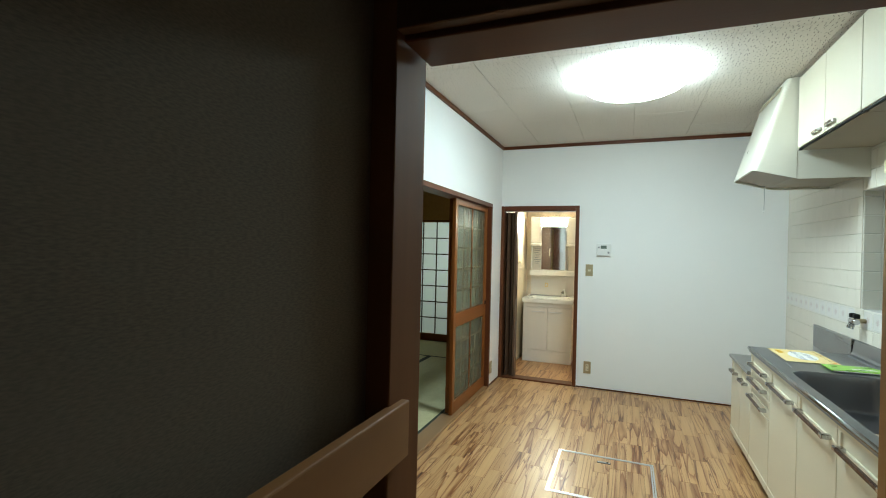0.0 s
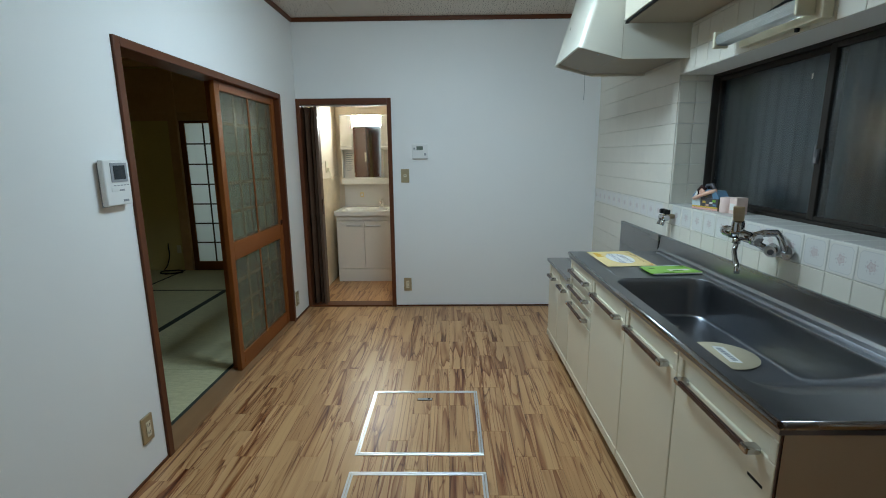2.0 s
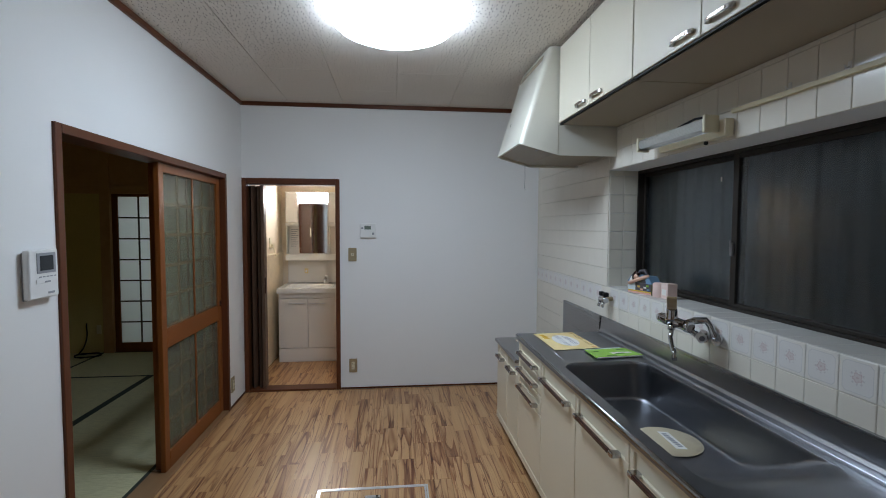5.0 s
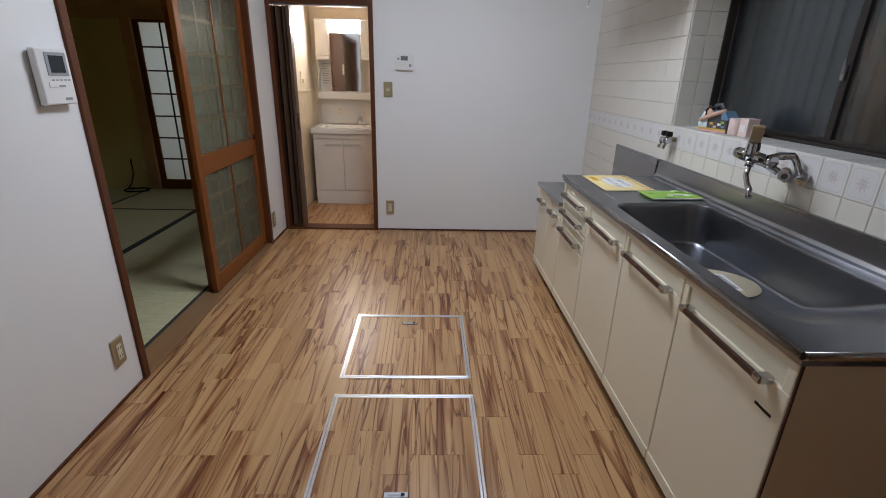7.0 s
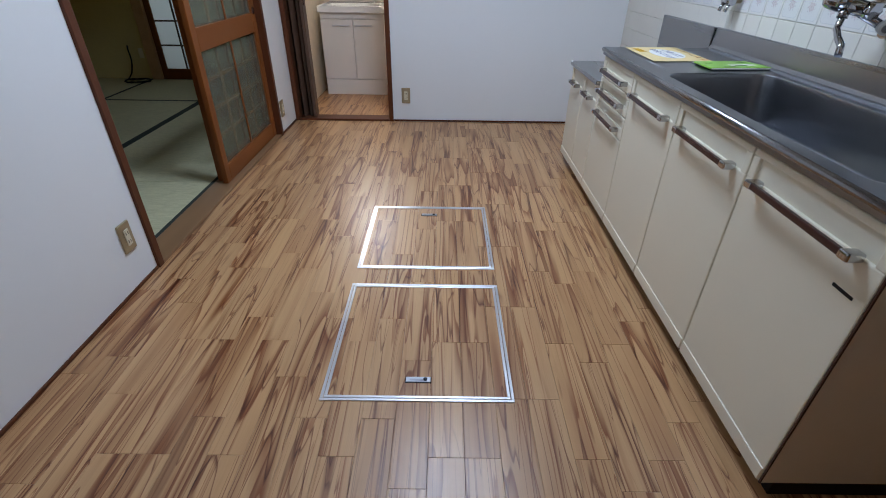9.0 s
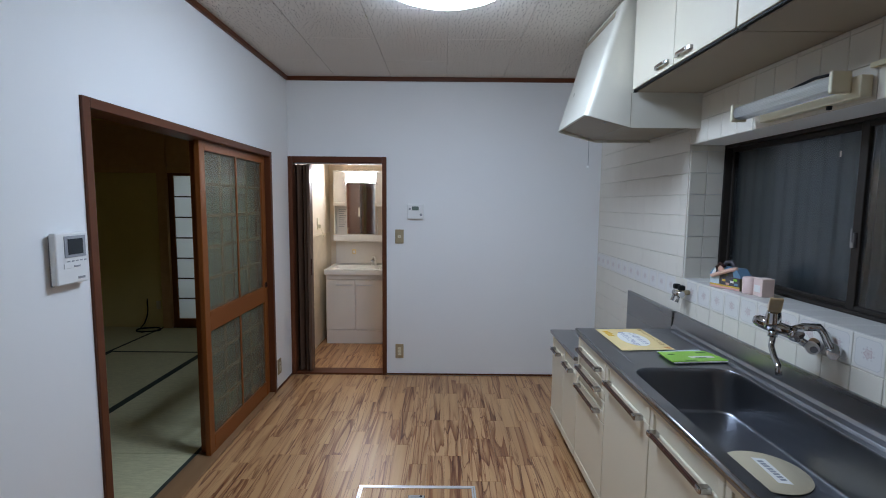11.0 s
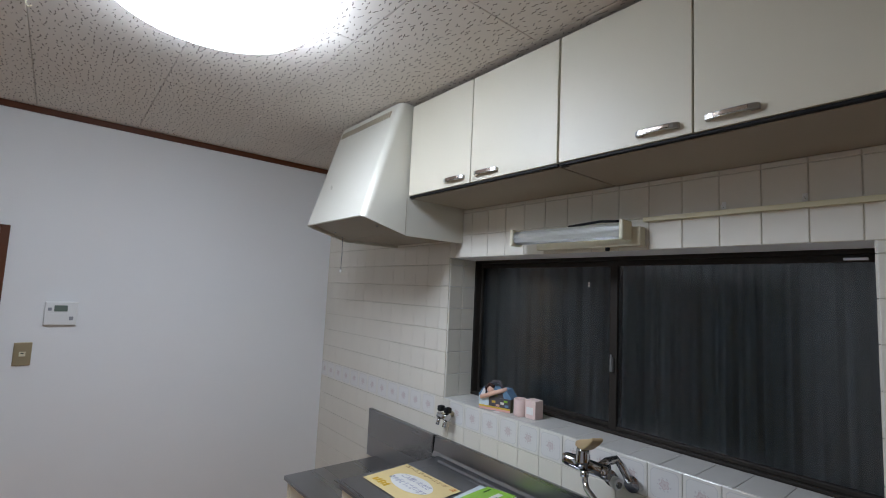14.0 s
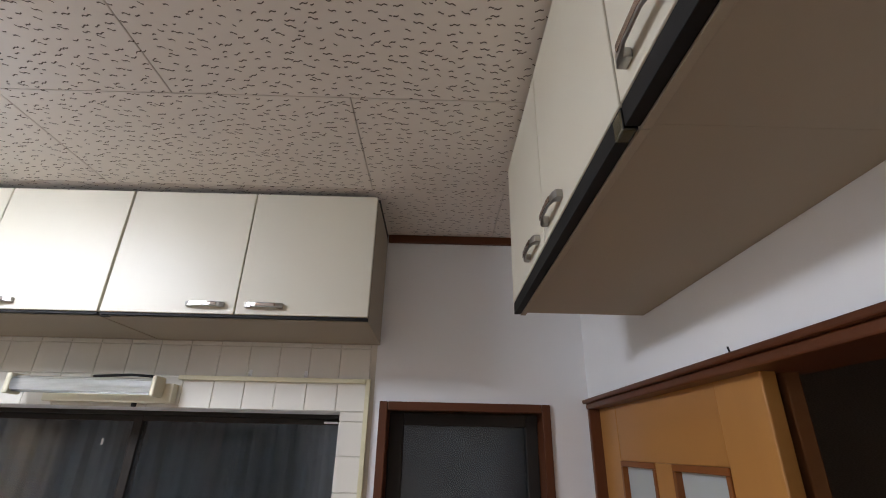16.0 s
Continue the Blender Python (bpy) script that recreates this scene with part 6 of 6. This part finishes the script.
part("button", boxes((0.068, YF - 0.025, 1.426, 0.084, YF - 0.0222, 1.442), bevel=0.002), M_GREY, rm)
part("button", boxes((0.160, YF - 0.025, 1.375, 0.178, YF - 0.0222, 1.395), bevel=0.002), M_GREY, rm)
part("flap", boxes((0.062, YF - 0.0240, 1.356, 0.152, YF - 0.0222, 1.410), bevel=0.001), M_WHITE, rm)
ic = thing("intercom", (XL + 0.02, 2.76, 1.19), "white video door intercom with a small dark screen", "intercom")
iy0, iy1, iz0, iz1 = 2.708, 2.850, 1.192, 1.368
part("bracket", boxes((XL, iy0 + 0.008, iz0 - 0.004, XL + 0.008, iy1 - 0.02, iz1 - 0.01), bevel=0.002), M_GREY, ic)
part("case", boxes((XL + 0.0085, iy0, iz0, XL + 0.032, iy1, iz1), bevel=0.006, seg=3), M_WHITE, ic)
part("screen_surround", boxes((XL + 0.0322, iy0 + 0.034, iz1 - 0.085, XL + 0.0345, iy1 - 0.016, iz1 - 0.012), bevel=0.002), M_GREY, ic)
part("screen", boxes((XL + 0.0347, iy0 + 0.048, iz1 - 0.075, XL + 0.0358, iy1 - 0.030, iz1 - 0.022), bevel=0), M_SCREEN, ic, "dark blank screen")
for k in range(5):
    part("mark", boxes((XL + 0.0322, iy0 + 0.045 + 0.018 * k, iz1 - 0.100, XL + 0.0335, iy0 + 0.055 + 0.018 * k, iz1 - 0.096), bevel=0), M_GREY, ic)
part("button", boxes((XL + 0.0322, iy0 + 0.028, iz0 + 0.055, XL + 0.0345, iy0 + 0.062, iz0 + 0.072), bevel=0.003), M_WHITE, ic)
part("mark", boxes((XL + 0.0322, iy1 - 0.055, iz0 + 0.014, XL + 0.0335, iy1 - 0.025, iz0 + 0.022), bevel=0), M_GREY, ic)
part("mark", boxes((XL + 0.0322, iy0 + 0.072, iz0 + 0.056, XL + 0.0335, iy0 + 0.098, iz0 + 0.062), bevel=0), M_GREY, ic)


# ---- pieces: floor strips ----
def plank_mesh(w, l):
    bm = bmesh.new()
    c = 0.0008
    rows = [(w / 2, l / 2, -0.010), (w / 2, l / 2, -c), (w / 2 - c, l / 2 - c, 0)]
    rings = [[bm.verts.new((sx * a, sy * b, z)) for sx, sy in ((-1, -1), (1, -1), (1, 1), (-1, 1))] for a, b, z in rows]
    for a, b in zip(rings, rings[1:]):
        for k in range(4):
            bm.faces.new((a[k], a[(k + 1) % 4], b[(k + 1) % 4], b[k]))
    bm.faces.new(rings[-1])
    return mesh_of("plank", bm, M_FLOOR)


plank_cache = {}


def lay_planks(parent, x0, x1, y0, y1, w=0.101, l=0.455):
    rnd = random.Random(7)
    base = ORIGIN[parent]
    x = x0
    while x < x1 - 0.004:
        ww = min(w, x1 - x)
        y = y0 - rnd.choice((0.08, 0.17, 0.25, 0.33, 0.41))
        while y < y1:
            a, b = max(y, y0), min(y + l, y1)
            if b - a > 0.01:
                key = (round(ww, 4), round(b - a, 4))
                if key not in plank_cache:
                    plank_cache[key] = plank_mesh(ww - 0.0005, b - a - 0.0005)
                o = new("plank", plank_cache[key])
                o.parent = parent
                o.location = Vector((x + ww / 2, (a + b) / 2, 0)) - base
            y += l
        x += w


fl = bpy.data.objects["floor"]
lay_planks(fl, XL + 0.001, XR - 0.001, YB + 0.006, YF - 0.015)
lay_planks(bpy.data.objects["floor_washroom"], WX0 + 0.013, WX1 - 0.001, YF + 0.113, WY1 - 0.001)

# ---- pieces: wall tiles ----
P = 0.1135


def tile_mesh(w, h, material, name="tile", tight=False):
    """A tile in the y-z plane that faces -x, with a rounded rim."""
    bm = bmesh.new()
    w, h = w - (0.0003 if tight else 0.0018), h - 0.0022
    e1, e2 = (0.0001, 0.0004) if tight else (0.0005, 0.0022)
    rows = [(w / 2, h / 2, 0.0), (w / 2, h / 2, -0.0030), (w / 2 - e1, h / 2 - 0.0005, -0.0042), (w / 2 - e2, h / 2 - 0.0022, -0.0052)]
    rings = [[bm.verts.new((x, sy * a, sz * b)) for sy, sz in ((-1, -1), (-1, 1), (1, 1), (1, -1))] for a, b, x in rows]
    for a, b in zip(rings, rings[1:]):
        for k in range(4):
            bm.faces.new((a[k], a[(k + 1) % 4], b[(k + 1) % 4], b[k]))
    bm.faces.new(rings[-1])
    bmesh.ops.recalc_face_normals(bm, faces=bm.faces[:])
    return mesh_of(name, bm, material)


tile_cache = {}
cells = []
rest = bmesh.new()


def put_tile(ym, zm, w, h, material):
    cells.append((ym, zm, w, h, material))


Y0 = 1.9655
Z0 = WN[2] - P
y = WN[1]
while y < YF - 0.003:                    # columns beyond the window
    w = min(P, YF - y) if y > WN[1] else Y0 + 16 * P - WN[1]
    for k in range(-8, 13):
        z = Z0 + P * k
        if y > 3.6 and y < 4.2 and z > 1.96:
            continue
        if z < 0.80 and y < SY1 - 0.05:
            continue
        h = min(P, 2.47 - z)
        if h > 0.02:
            put_tile(y + w / 2, z + h / 2, w, h, M_FLOWER if k == 0 and w > 0.08 else M_TILE)
    y += w
for j in range(0, 16):                   # below, above and beside the window
    ya, yb = Y0 + P * j, min(Y0 + P * (j + 1), WN[1])
    yc, w = (ya + yb) / 2, yb - ya
    for k in (-1, 0):
        put_tile(yc, Z0 + P * (k + 0.5), w, P, M_FLOWER if k == 0 and w > 0.08 else M_TILE)
    for k in range(2):
        put_tile(yc, WN[3] + P * (k + 0.5), w, P, M_TILE)
    put_tile(yc, WN[3] + P * 2 + 0.009, w, 0.018, M_TILE)
WC = WN[0] - Y0
for k in range(6):
    put_tile(WN[0] - WC / 2, WN[2] + P * (k + 0.5), WC, P, M_TILE)
put_tile(WN[0] - WC / 2, (WN[2] + 6 * P + WN[3]) / 2, WC, WN[3] - WN[2] - 6 * P, M_TILE)
bo = ORIGIN[wall_east]
setting("grout_bed", boxes((XR - 0.0022, SY1 + 0.05, 0.0, XR - 0.0002, YF, 2.47), (XR - 0.0022, WN[1] + 0.001, 0.8, XR - 0.0002, SY1 + 0.05, 2.47), (XR - 0.0022, WN[0] - P, 0.8, XR - 0.0002, WN[1] + 0.001, WN[2] - 0.001), (XR - 0.0022, WN[0] - P, WN[3] + 0.001, XR - 0.0002, WN[1] + 0.001, 2.05), (XR - 0.0022, WN[0] - P, WN[2] - 0.001, XR - 0.0002, WN[0] - 0.001, WN[3] + 0.001), bevel=0), M_GROUT, "beige grout between the wall tiles", "grout")
cells.sort(key=lambda c: (c[0] - 2.9) ** 2 + (c[1] - 1.4) ** 2)
far_tiles = bmesh.new()
for k, (ym, zm, w, h, material) in enumerate(cells):
    key = (round(w, 4), round(h, 4), material.name, ym > WN[1])
    if key not in tile_cache:
        tile_cache[key] = tile_mesh(w, h, material, tight=ym > WN[1])
    me = tile_cache[key]
    if k < 290 or material == M_FLOWER:
        o = new("tile", me)
        o.parent = wall_east
        o.location = Vector((XR - 0.001, ym, zm)) - bo
    else:
        one = bmesh.new()
        one.from_mesh(me)
        merge(far_tiles, one, Matrix.Translation(Vector((XR - 0.001, ym, zm)) - bo))
ft = new("far_tiles", mesh_of("far_tiles", far_tiles, M_TILE))
ft.parent = wall_east
ft["kind"] = "stuff"

# the window's reveals and sill
for yy, rot in ((WN[1], radians(90)), (WN[0], radians(-90))):
    for i in range(2):
        for k in range(7):
            h = P if k < 6 else WN[3] - WN[2] - 6 * P
            key = ("r", k == 6)
            if key not in tile_cache:
                tile_cache[key] = tile_mesh(0.09, h, M_TILE)
            o = new("tile", tile_cache[key])
            o.parent = wall_east
            o.rotation_euler = (0, 0, rot)
            o.location = Vector((XR + 0.045 + 0.09 * i, yy, WN[2] + P * k + h / 2)) - bo
PS = (WN[1] - WN[0]) / 15
sill_me = boxes((-0.093, -PS / 2 + 0.001, -0.007, 0.093, PS / 2 - 0.001, 0.001), bevel=0.002)
sill_me = mesh_of("sill_tile", sill_me, M_SILL)
for j in range(15):
    o = new("sill_tile", sill_me)
    o.parent = wall_east
    o.location = Vector((XR + 0.088, WN[0] + PS * (j + 0.5), WN[2])) - bo
